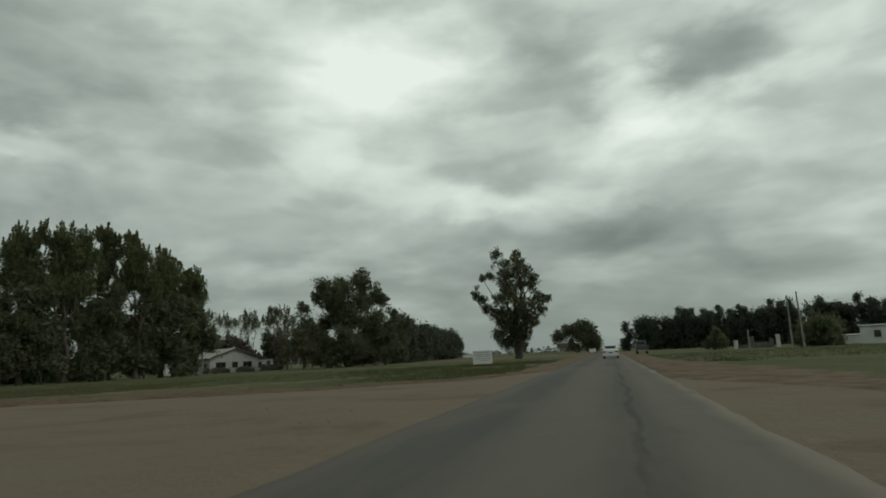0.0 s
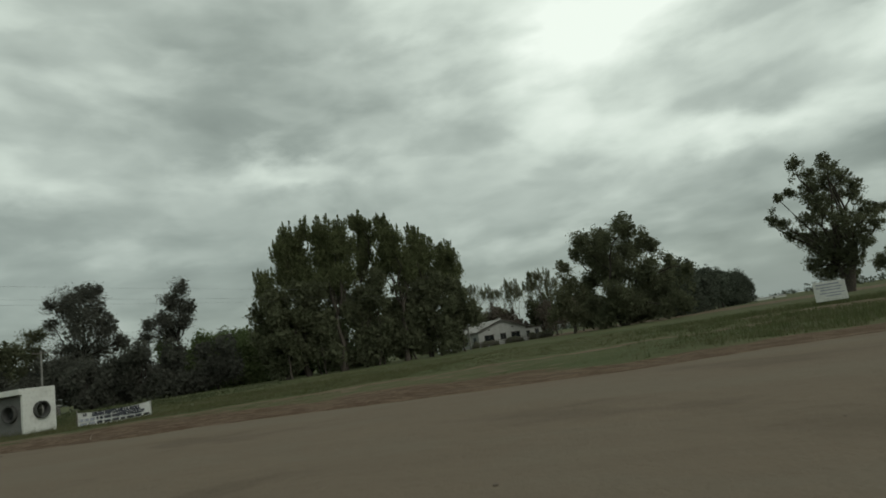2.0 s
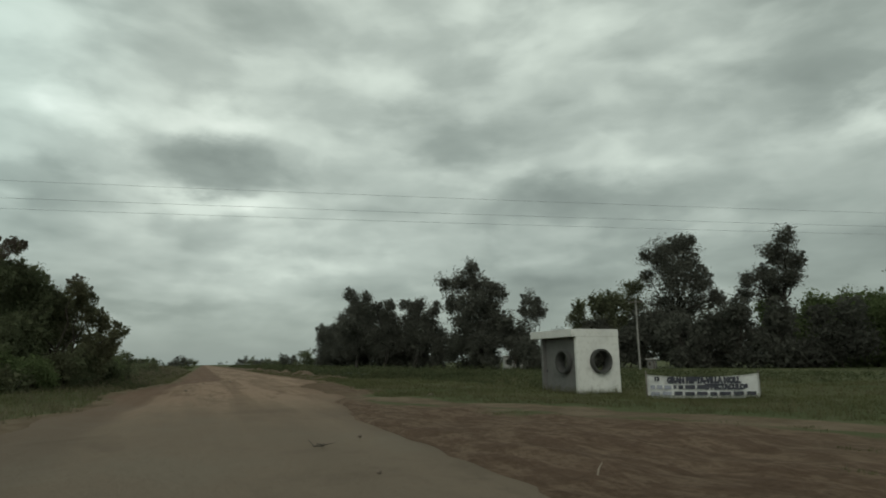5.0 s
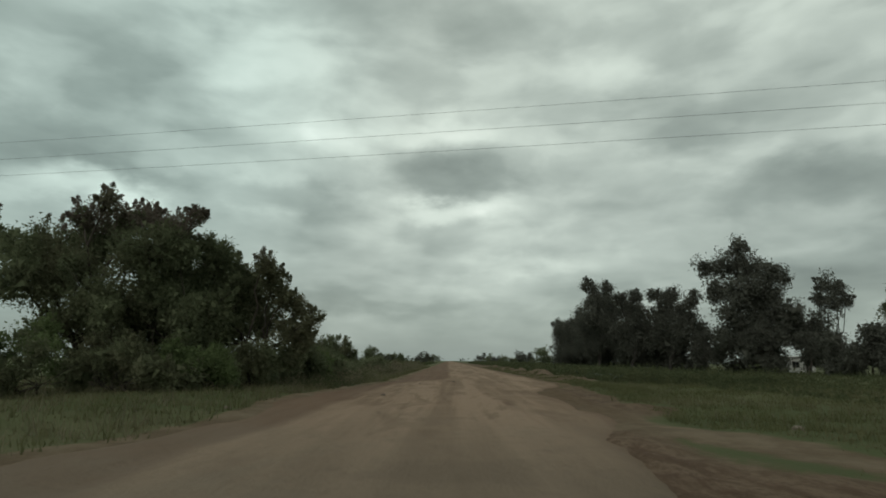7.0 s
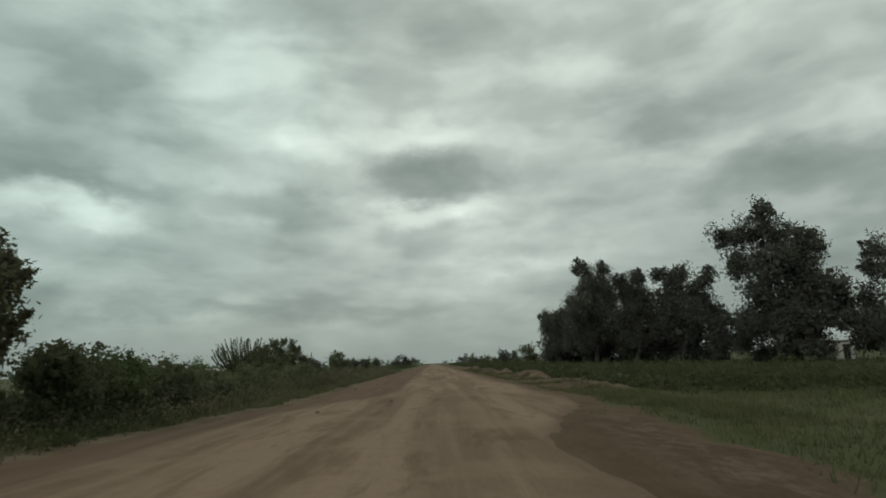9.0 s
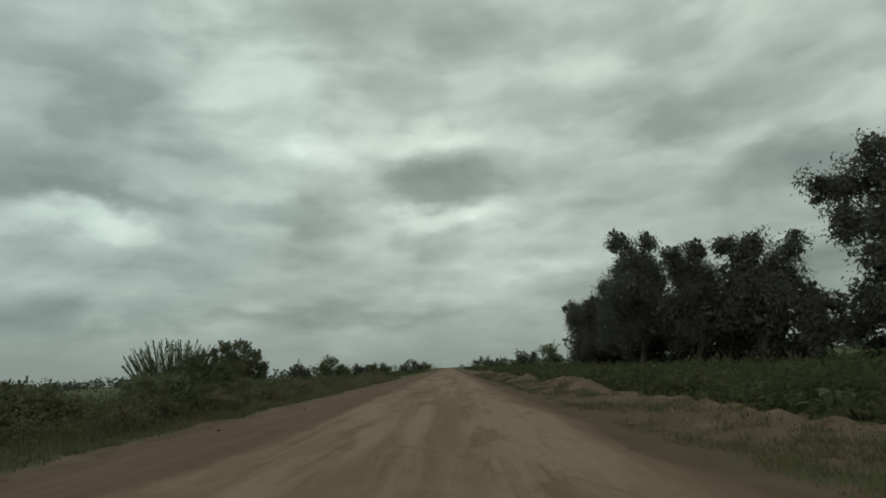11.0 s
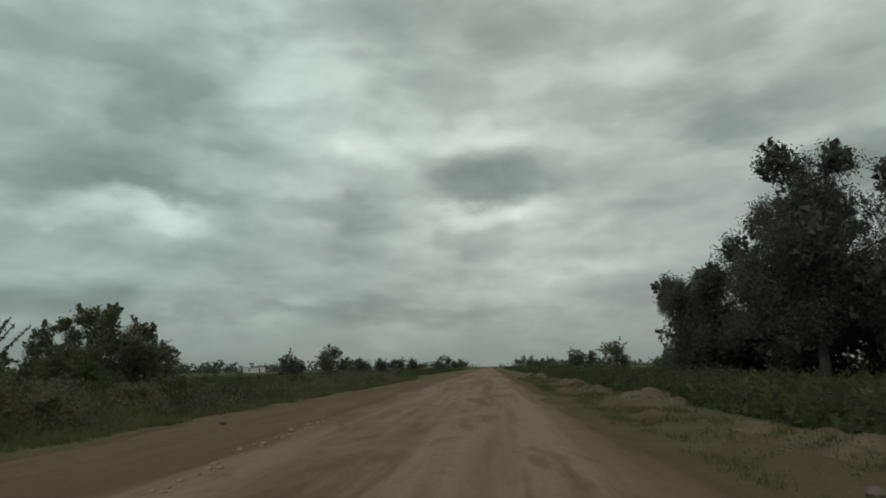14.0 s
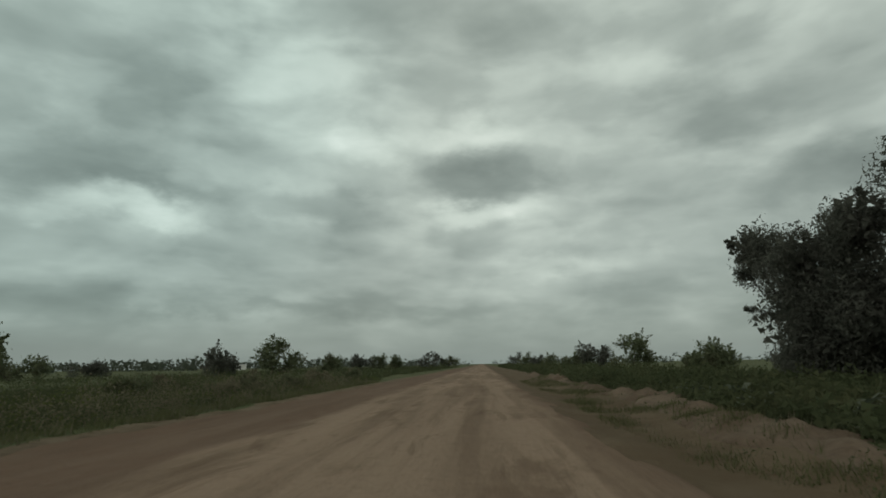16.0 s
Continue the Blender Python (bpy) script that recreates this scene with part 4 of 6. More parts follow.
# beside the house
tree("oak_tree", "broad dark spreading tree with dense crown", "tree", 73.1, 167.0, 0,
     [(-0.9, 16.4, 2.0), (-4.5, 15.6, 2.0), (3.1, 16.2, 2.1), (5.9, 15.3, 1.6), (-6.5, 14.7, 1.5), (-2.8, 13.0, 2.5), (2.5, 12.9, 2.6), (7.0, 13.4, 1.6), (-0.3, 9.4, 3.2), (4.9, 8.8, 2.5), (-4.7, 9.1, 2.1), (10.1, 10.2, 1.2), (11.9, 8.2, 1.1), (8.4, 7.0, 1.7), (-0.5, 4.6, 3.2), (-4.9, 4.2, 2.5), (4.7, 4.5, 2.8), (8.3, 4.0, 2.1), (-3.0, 2.0, 2.0), (1.0, 1.8, 2.0), (4.0, 2.0, 2.0), (-6.0, 1.8, 1.7), (7.2, 1.8, 1.7), (10.0, 2.4, 1.6)],
     M_OAK, None, 401, 0.40, 1.9, 0.5, 0.3, stems=3, spread=0.52, core=0.8, sprays=5, bridge=3)
tree("broadleaf_tree", "bushy brownish green tree beside the house", "tree", 64.6, 162.6, 5, [(-0.2, 11.7, 1.0), (0.6, 8.9, 1.7), (-1.2, 6.4, 2.0), (0.6, 3.3, 2.0), (2.2, 6.7, 1.8), (-2.6, 3.8, 1.6)],
     M_SPARSE, None, 402, 0.42, 0.7, 0.2, 0.25, stems=2, spread=0.6)
for n, (x, y, a, lobes) in enumerate([
    (33.4, 214.0, 14, [(-1.9, 11.9, 2.6), (1.3, 14.1, 1.7), (3.2, 12.5, 2.4), (5.8, 12.4, 2.0), (7.7, 11.8, 1.6)]),
    (45.7, 216.6, 10, [(0.0, 13.6, 1.9), (-1.6, 11.7, 2.1), (1.6, 11.7, 1.7), (-0.4, 9.8, 2.3)]),
    (56.6, 189.9, 7, [(-1.4, 12.8, 1.2), (1.1, 12.3, 1.7), (-2.2, 10.4, 1.5), (-0.1, 9.9, 2.3), (2.6, 10.3, 1.5), (1.5, 7.1, 2.2), (-1.2, 6.7, 1.9)]),
]):
    tree("sparse_tree", "thin pale tree with few spring leaves", "tree", x, y, a, lobes, M_SPARSE, None, 410 + n, 0.26, 0.16, 0.22, 0.25, stems=2, spread=0.5, group="thin trees behind the house", core=0, twigs=6, hang=-1.6, tall=2.2, bridge=0, sprays=22, upright=0.75, jut=1.1)
for i in range(8):
    q = i / 7
    lobes = [(low.uniform(-3, 3), low.uniform(1.5, 6.8), low.uniform(1.6, 2.4)) for _ in range(9)]
    tree("garden_tree", "dark brownish tree behind the house", "tree", 28 + 36 * q, 192 + low.uniform(-4, 4), 10, lobes, M_OAK if i % 2 else M_RUST, None, 420 + i, 0.5, 0.7, 0.2, sprays=2, upright=0.4, group="trees behind the house", bridge=0, spread=0.7)
for i in range(13):
    q = i / 12
    h = 10.0 - 0.6 * q
    lobes = [(low.uniform(-2.6, 2.6), low.uniform(1.4, h), low.uniform(1.9, 2.7)) for _ in range(11)]
    tree("row_tree", "dark clipped tree in a dense row", "tree", 84 + 33 * q, 195 + 108 * q, 20, lobes, M_PINE, None, 440 + i, 0.65, 0.55, 0.22, 0.25, sprays=0, group="dense tree row beside the yard", bridge=0, spread=0.8)

tree("poplar_tree", "old spreading poplar with open airy crown beside the road", "tree", 107.0, 161.1, -17,
     [(0.8, 20.9, 1.0), (-3.3, 20.8, 0.9), (-2.0, 19.5, 1.4), (1.2, 19.0, 1.3), (2.7, 17.5, 1.2), (4.0, 16.0, 1.1), (-6.8, 17.0, 0.7), (-4.9, 16.8, 0.7), (-1.9, 16.6, 1.8), (1.0, 15.6, 1.8), (3.4, 14.7, 1.2), (-8.4, 13.2, 0.9), (-6.7, 12.2, 0.7), (-5.8, 9.9, 1.2),
      (-3.2, 12.4, 1.6), (-0.9, 12.6, 1.9), (4.9, 11.5, 1.2), (6.7, 11.9, 0.6), (3.6, 11.1, 1.5), (5.2, 9.4, 1.0), (-2.8, 9.1, 2.2), (0.2, 9.4, 1.8), (2.8, 8.2, 1.4), (-2.4, 6.5, 2.2), (0.9, 6.2, 1.5), (3.2, 6.4, 0.9), (-4.2, 4.7, 1.3), (-0.6, 3.9, 1.8), (1.6, 4.4, 1.5), (-2.6, 3.0, 1.4), (0.8, 2.2, 1.2), (-1.2, 7.8, 2.0), (1.6, 10.4, 1.8), (-1.6, 14.4, 1.7), (-0.2, 17.6, 1.4)],
     M_OAK, None, 450, 0.34, 0.8, 0.6, 0.22, stems=2, spread=0.42, deep=0.75, twigs=6, core=0.15, sprays=6, upright=0.35)
tree("roadside_tree", "wind-bent trees in a clump along the road", "tree", 183.4, 330.3, -21,
     [(-8.6, 8.6, 3.0), (-10.2, 6.3, 2.2), (-4.6, 11.0, 3.2), (-0.6, 11.4, 3.6), (3.6, 12.2, 4.1), (7.3, 9.5, 3.9), (9.4, 5.0, 3.2), (4.0, 6.1, 4.0), (6.0, 3.0, 2.8), (9.5, 2.4, 2.2), (1.0, 8.0, 3.0)],
     M_OAK, None, 451, 0.7, 0.8, 0.4, 0.2, stems=5, spread=0.9, deep=0.3)
tree("roadside_tree", "small dark tree far along the road", "tree", 232, 470, -25, [(0, 5, 3.2), (-2.5, 4, 2.4), (2.5, 4, 2.4), (0, 8, 2)], M_OAK, None, 452, 0.8, 0.7, 0.3, spread=0.9)

# east of the paved road
tree("round_shrub", "large dome-shaped dark green evergreen", "shrub", 151.3, 133.0, -40, [(0.0, 3.5, 2.0), (-1.9, 2.8, 1.7), (1.7, 2.6, 1.7), (2.4, 1.1, 1.2), (-3.1, 1.3, 1.3), (-0.3, 1.1, 2.1), (1.2, 1.0, 1.6), (-1.6, 1.0, 1.6)],
     M_THORN, None, 460, 0.36, 1.1, 0.2, spread=0.5)
tree("willow_tree", "small pale green willow on the verge", "tree", 138.3, 142.5, -32, [(0.0, 1.8, 1.3), (-1.4, 1.3, 1.0), (1.2, 1.3, 1.1), (0.2, 3.2, 0.7)], M_SPARSE, None, 461, 0.3, 0.9, 0.1, spread=0.4, hang=1.2)
for i in range(42):
    q = i / 41
    x, y = 177 + 66 * q + low.uniform(-3, 3), 250 - 75 * q + low.uniform(-6, 6)
    h = low.uniform(10.0, 13.6) - 1.5 * (q < 0.1)
    lobes = [(low.uniform(-1, 1) * (2.6 - 1.9 * u), 1.6 + (h - 1.6) * u, 2.4 - 1.5 * u) for u in np.linspace(0.0 if q < 0.7 else 0.35, 1, 8)]
    tree("pine_tree", "tall dark pine in a shelter belt", "tree", x, y, -40, lobes, M_PINE, None, 470 + i, 0.66, 0.42, 0.22, 0.75, per=8, sprays=1, upright=0.8, group="pine shelter belt", bridge=0, spread=0.8, slim=0.4, deep=0.7, twigs=2)

for i in range(30):
    q = i / 29
    lobes = [(low.uniform(-3.4, 3.4), low.uniform(1.5, 9.8 if q < 0.65 else 7.0), low.uniform(1.9, 2.7)) for _ in range(9)]
    tree("belt_tree", "dense dark tree in the pine belt", "tree", 179 + 66 * q, 247 - 75 * q + low.uniform(-4, 4), -40, lobes, M_PINE, None, 880 + i, 0.75, 0.40, 0.2, 0.3, per=7, sprays=0, group="undergrowth of the pine belt", bridge=0, spread=0.9, twigs=2)

DRY_BUSHES = [(-6.4, 61.9, 1.5, 1.3, M_THORN), (-4.6, 62.1, 1.3, 0.9, M_DRY), (-10.8, 61.8, 1.6, 0.9, M_DRY), (-19.0, 61.6, 2.0, 1.1, M_DRY), (0.6, 61.9, 1.2, 1.5, M_THORN), (2.4, 62.2, 1.2, 0.8, M_DRY),
              (-14.5, 60.9, 1.6, 1.4, M_THORN), (-52.0, 60.4, 1.6, 0.9, M_DRY), (-58.5, 61.2, 1.8, 0.9, M_THORN), (-66.0, 60.8, 2.0, 1.0, M_DRY), (-48.5, 58.6, 2.0, 1.1, M_THORN), (-75.0, 61.0, 2.2, 1.1, M_THORN)]
for _ in range(16):
    DRY_BUSHES.append((low.uniform(-80, 14), low.uniform(56.5, 61.0), low.uniform(1.2, 2.4), low.uniform(0.6, 1.25), (M_THORN, M_WEED, M_DRY, M_SPARSE)[int(low.integers(4))]))
# ---- hedges and bushes along the dirt road ----
tree("hedge_tree", "wide dark thorn tree with rust-brown seed clusters on top", "tree", 27.8, 53.8, 124,
     [(-1.6, 5.8, 1.0), (-0.8, 6.8, 0.6), (-0.1, 7.3, 0.5), (0.9, 6.7, 0.8), (1.7, 7.4, 0.5), (2.4, 7.3, 0.6), (3.0, 6.8, 0.4), (-0.1, 5.5, 1.2), (1.3, 5.4, 1.2), (2.6, 5.7, 1.0), (3.8, 5.9, 0.6), (4.7, 5.7, 0.5), (-1.6, 4.1, 0.9), (-2.6, 5.1, 1.0), (-2.8, 3.9, 1.0), (-1.0, 4.4, 0.9), (2.0, 4.2, 1.0), (3.6, 4.6, 0.8), (-3.8, 5.6, 0.9), (-0.4, 3.2, 1.1), (1.2, 2.8, 1.2), (2.8, 3.2, 1.1), (4.4, 4.2, 0.9), (4.2, 2.6, 1.0), (0.2, 6.4, 0.9), (2.4, 6.4, 0.8), (-1.4, 2.2, 0.9), (5.2, 3.4, 0.8)],
     M_THORN, None, 501, 0.12, 2.7, 0.26, 0.25, stems=2, spread=0.24, deep=0.7, tip=(M_RUST, 6.4), per=16, twigs=5, core=0.8, sprays=6, upright=0.4, jut=0.9)
tree("hedge_tree", "bushy thorn tree with leafy twig tips", "tree", 26.0, 59.6, 110,
     [(0.1, 5.0, 0.5), (0.5, 4.7, 0.4), (-0.3, 4.0, 0.8), (0.9, 3.9, 0.6), (1.6, 3.4, 0.5), (2.1, 2.9, 0.4), (-1.2, 4.0, 0.8), (0.1, 2.9, 1.0), (-1.1, 2.4, 1.0), (1.3, 2.4, 0.6), (0.0, 1.2, 1.0), (1.5, 1.3, 0.6), (1.9, 2.1, 0.5), (-1.9, 3.2, 0.9), (-2.2, 1.9, 0.9), (-0.6, 4.6, 0.6), (-1.8, 4.4, 0.7)],
     M_THORN, None, 502, 0.115, 2.4, 0.16, 0.25, stems=3, spread=0.22, deep=0.6, per=16, tip=(M_RUST, 5.2), twigs=4, core=0.8, sprays=6, upright=0.3, jut=0.9)
tree("hedge_tree", "dense dark thorn tree in the hedge", "tree", 27.2, 56.6, 118,
     [(-1.4, 5.2, 0.8), (0.0, 5.4, 0.8), (1.2, 5.0, 0.7), (-0.6, 4.0, 1.0), (0.9, 3.8, 1.0), (-1.6, 3.2, 1.0), (0.2, 2.6, 1.1), (1.8, 2.8, 0.9), (-1.2, 1.6, 1.0), (1.0, 1.4, 1.0), (2.2, 4.1, 0.6), (1.6, 5.5, 0.7), (2.4, 4.9, 0.6)],
     M_THORN, None, 503, 0.12, 2.2, 0.18, 0.25, stems=2, spread=0.24, deep=0.6, per=18, twigs=4, core=0.8, sprays=5, upright=0.3, jut=0.8)
for i, (x, y, w, h, mat) in enumerate([
    (30.2, 56.0, 4.0, 3.6, M_THORN), (28.6, 57.0, 3.6, 3.9, M_THORN), (33.2, 53.8, 4.0, 3.3, M_GREEN), (31.5, 57.2, 3.6, 2.2, M_THORN), (29.8, 58.6, 3.4, 2.4, M_GREEN), (33.4, 55.2, 4.2, 2.2, M_THORN), (36.2, 53.4, 4.2, 2.3, M_THORN), (39.0, 51.5, 4.2, 2.6, M_THORN), (27.4, 58.2, 3.2, 2.6, M_THORN),
    (22.0, 60.6, 2.6, 2.0, M_THORN), (19.5, 60.4, 2.4, 1.8, M_GREEN), (16.2, 60.2, 2.6, 1.9, M_THORN), (12.5, 60.2, 2.2, 1.6, M_THORN),
    (-1.6, 61.2, 2.2, 1.5, M_THORN), (-3.0, 60.4, 1.8, 1.3, M_THORN), (1.6, 59.0, 2.4, 1.3, M_SPARSE), (5.6, 59.8, 2.0, 1.3, M_THORN), (8.5, 58.6, 2.4, 1.5, M_GREEN),
    (-9.5, 58.6, 2.2, 1.1, M_WEED), (-15.5, 59.6, 1.6, 1.2, M_THORN), (-20.5, 58.2, 2.4, 1.1, M_WEED), (-13.0, 55.5, 3.2, 1.6, M_THORN), (-24.5, 57.0, 2.6, 1.2, M_THORN), (-32.0, 58.0, 2.6, 1.0, M_WEED), (-40.0, 57.0, 2.6, 1.1, M_GREEN),
]):
    rng = np.random.default_rng(520 + i)
    tree("roadside_shrub", "tangled green roadside shrub in tall grass", "shrub", x, y, 110, dome_lobes(rng, w, h, 0.55, 12, 0.12), mat, None, 540 + i, 0.105, 1.0, 0.05, 0.2, stems=3, spread=0.26, deep=0.9, group="shrubs beside the dirt road", bridge=0, per=12, twigs=2, sprays=1, upright=0.5)
tree("leafy_shrub", "rounded dark shrub with a ragged outline", "shrub", -36.1, 51.7, 115, [(-0.2, 3.2, 1.1), (0.6, 3.9, 0.5), (-0.8, 4.1, 0.6), (1.5, 3.5, 0.5), (2.1, 3.2, 0.45), (1.3, 2.5, 0.8), (-1.9, 3.6, 0.35), (0.2, 2.6, 1.0), (-0.2, 1.8, 1.0), (-1.6, 3.1, 0.5), (-1.3, 2.1, 0.8), (0.3, 1.0, 1.2), (-1.4, 1.0, 1.1), (1.5, 1.2, 1.1), (2.2, 2.1, 0.7), (-2.2, 2.2, 0.6), (-2.7, 3.2, 0.45), (-3.3, 2.6, 0.45), (-2.9, 1.6, 0.7), (2.3, 1.3, 0.7), (0.3, 4.3, 0.4)],
     M_THORN, None, 601, 0.12, 1.2, 0.10, 0.25, stems=3, spread=0.26, per=13, sprays=6, upright=0.2, jut=1.0)


def broom_shrub(x, y, seed):
    """A shrub of many upright, outward-curving leafy rods over a dense foot."""
    rng = np.random.default_rng(seed)
    root = thing("broom_shrub", pose(x, y, 0.1), "upright spiky shrub of curved leafy rods", "shrub")
    rods, centres, outs = Tubes(), [], []
    for _ in range(105):
        a = rng.uniform(0, 2 * math.pi)
        lean = rng.uniform(0.02, 1.0) ** 0.55
        out = np.array([math.cos(a), math.sin(a), 0])
        high = 4.7 - 1.7 * lean * lean + rng.uniform(-0.8, 0.1)
        w = np.linspace(0, 1, 8)[:, None]
        pts = out * (0.2 + lean * 3.3 * w ** 0.85) + np.array([0, 0, 1]) * (high * w ** (1.0 + 0.45 * lean)) + np.cumsum(rng.normal(0, 0.075, (8, 3)), 0)
        pts[:, 2] = np.maximum(pts[:, 2], 0.0)
        rods.add(pts, np.linspace(0.04, 0.014, 8), 4)
        for p in np.linspace(0.15, 1.0, 28):
            i = min(6, int(p * 7))
            centres.append(pts[i] + (pts[i + 1] - pts[i]) * (p * 7 - i))
            outs.append((pts[i + 1] - pts[i]) / np.linalg.norm(pts[i + 1] - pts[i]))
    part("stem", rods.mesh("rods", M_BARK), root)
    v, f = leaves(np.array(centres), np.array(outs) * 2.2, 6, 0.035, 0.19, rng, 0.3)
    part("crown", mesh_of("rod_leaves", v, f, M_THORN), root)
    return root


broom_shrub(-27.1, 50.1, 610)
for i, (x, y, w, h) in enumerate(((-26.2, 51.2, 4.4, 2.7), (-28.6, 50.6, 4.2, 2.5), (-24.4, 51.8, 3.4, 2.2))):
    rng = np.random.default_rng(615 + i)
    tree("roadside_shrub", "dense dark shrub grown through with spiky rods", "shrub", x, y, 118, dome_lobes(rng, w, h, 0.7, 14, 0.12), M_THORN, None, 617 + i, 0.12, 1.3, 0.05, 0.2, stems=3, spread=0.3, group="shrubs beside the dirt road", bridge=0, sprays=1)
for i, (x, y, w, h, mat) in enumerate(DRY_BUSHES):
    rng = np.random.default_rng(900 + i)
    tree("dry_bush", "pale half-dry bush at the road's edge" if mat is M_DRY else "dark leafy bush at the road's edge", "shrub", x, y, 110, dome_lobes(rng, w, h, 0.34, 9, 0.12), mat, None, 920 + i, 0.08, 0.9, 0.03, 0.2, stems=3, spread=0.2, deep=0.9, group="bushes at the road's edge", per=12, twigs=3, bridge=0, core=0.6, sprays=1)
for i in range(6):
    rng = np.random.default_rng(620 + i)
    tree("roadside_shrub", "dense green shrub round the spiky shrub's foot", "shrub", -27 + 9 * (i / 5 - 0.55) - 2, 51.5 + rng.uniform(-1.5, 1.5), 118, dome_lobes(rng, 3.0, 2.0, 0.6, 12, 0.12), M_THORN if i % 2 else M_GREEN, None, 630 + i, 0.11, 1.2, 0.05, 0.2, stems=3, spread=0.3, group="shrubs beside the dirt road", bridge=0, sprays=1)
for i, (x, y, w, h) in enumerate([(-86.0, 45.0, 4.4, 3.6), (-88.8, 50.5, 4.0, 4.4), (-138, 44.0, 4.6, 3.4), (-158, 45.5, 4.6, 4.0), (-172, 47.0, 4.0, 4.0), (-186, 49.0, 4.6, 3.6), (-194.3, 57.3, 8.5, 5.2), (-240, 60, 7.0, 4.5), (-96, 16, 9.0, 4.0), (-126, 6, 6.0, 3.2), (-60.5, 40.5, 6.2, 3.9),
                                  (-108.4, 91.3, 6.5, 4.8), (-122, 88.5, 6.0, 4.2), (-113, 101.8, 4.0, 3.6), (-92, 97.0, 4.2, 3.7), (-84, 101, 5.0, 2.6), (-150, 90, 6, 3.4), (-175, 89, 6, 3.6), (-200, 88, 7, 3.8), (-44, 28, 6, 2.6), (-230, 87, 8, 4.5), (-270, 86, 8, 4.5)]):
    rng = np.random.default_rng(650 + i)
    lobes = dome_lobes(rng, w, h, 0.85 + 0.05 * w, 11, 0.15)
    tree("field_shrub", "dark rounded thorn shrub standing in the field", "shrub", x, y, 100, lobes, M_THORN if i % 3 else M_EUC, None, 680 + i, 0.20, 0.32, 0.09, 0.2, stems=3, twigs=3, spread=0.30, core=0.35, sprays=4, upright=0.0, jut=0.7, per=9, group="shrubs along the dirt road", bridge=0)



def broad_plant(x, y, seed):
    """A rosette of long, arching, pale-ribbed leaves."""
    rng = np.random.default_rng(seed)
    root = thing("broad_leaved_plant", pose(x, y, float(surface_height(np.array([x]), np.array([y]))[0])), "rosette of long arching grey-green leaves beside the soil bank", "plant", "rosettes along the soil bank")
    verts, faces, start = [], [], 0
    for _ in range(int(rng.integers(11, 17))):
        a, long, rise = rng.uniform(0, 2 * math.pi), rng.uniform(0.45, 0.95), rng.uniform(0.35, 1.0)
        out, side = np.array([math.cos(a), math.sin(a), 0]), np.array([-math.sin(a), math.cos(a), 0])
        for i, q in enumerate(np.linspace(0, 1, 6)):
            mid = out * long * (q ** 0.8) * (1.15 - 0.45 * rise) + np.array([0, 0, long * rise * (1.5 * q - 1.0 * q * q)])
            wide = 0.13 * long * math.sin(math.pi * min(0.97, 0.12 + 0.85 * q)) * (0.8 + 0.4 * (i % 2))
            verts += [mid - side * wide + np.array([0, 0, 0.25 * wide]), mid, mid + side * wide + np.array([0, 0, 0.25 * wide])]
            if i:
                b = start + 3 * i
                faces += [(b - 3, b - 2, b + 1, b), (b - 2, b - 1, b + 2, b + 1)]
        start += 18
    part("leaf_rosette", mesh_of("leaf_rosette", np.array(verts), faces, M_PALELEAF, True), root)


for i in range(46):
    rng = np.random.default_rng(1200 + i)
    broad_plant(14.0 - 64.0 * (i + rng.uniform(-0.4, 0.4)) / 45, 78.0 + 1.9 * rng.uniform(0, 1) ** 1.4, 1300 + i)

# ---- built things ----
M_WHITE = material("weathered_white_paint", two_scale((0.56, 0.56, 0.52), (0.49, 0.49, 0.455), (0.38, 0.37, 0.335), 0.9, 5.0, 0.2, 0.01), 0.75)
M_LIMEWASH = material("dull_limewash", two_scale((0.36, 0.36, 0.335), (0.31, 0.31, 0.288), (0.23, 0.225, 0.20), 0.9, 5.0, 0.2, 0.01), 0.85)
M_RING = material("dark_raw_concrete", two_scale((0.060, 0.060, 0.055), (0.045, 0.045, 0.041), (0.032, 0.031, 0.028), 1.8, 14.0, 0.4, 0.01), 0.9)
# Grey render, darkened further so that its colour holds the shelter roof's shade.
M_GREYWALL_SHADE = material("grey_render_with_shade", two_scale((0.135, 0.133, 0.124), (0.112, 0.110, 0.103), (0.085, 0.083, 0.077), 1.1, 6.0, 0.3, 0.01), 0.85)
M_CONCRETE = material("raw_concrete", two_scale((0.14, 0.138, 0.128), (0.10, 0.098, 0.09), (0.07, 0.068, 0.062), 1.8, 14.0, 0.4, 0.01), 0.85)
M_ROOF = material("sheet_roof", two_scale((0.34, 0.33, 0.30), (0.26, 0.25, 0.23), (0.20, 0.17, 0.14), 0.4, 3.0, 0.2, 0.01), 0.6)
M_DARKROOF = material("dark_tile_roof", two_scale((0.10, 0.085, 0.075), (0.07, 0.062, 0.058), (0.13, 0.10, 0.085), 0.5, 4.0, 0.3, 0.02), 0.8)
M_SLATE = material("blue_grey_roof", two_scale((0.16, 0.18, 0.20), (0.13, 0.145, 0.16), (0.20, 0.21, 0.22), 0.5, 4.0, 0.3, 0.02), 0.7)
M_GLASS = material("dark_window_glass", two_scale((0.016, 0.018, 0.018), (0.024, 0.026, 0.026), (0.03, 0.032, 0.03), 0.4, 3.0, 0.0, 0.0), 0.12, spec=0.5)
M_WOOD = material("grey_weathered_wood", bark_build((0.10, 0.088, 0.074), (0.18, 0.162, 0.14)), 0.85)
M_POLE = material("pale_pole_wood", bark_build((0.17, 0.165, 0.15), (0.25, 0.242, 0.22)), 0.85)
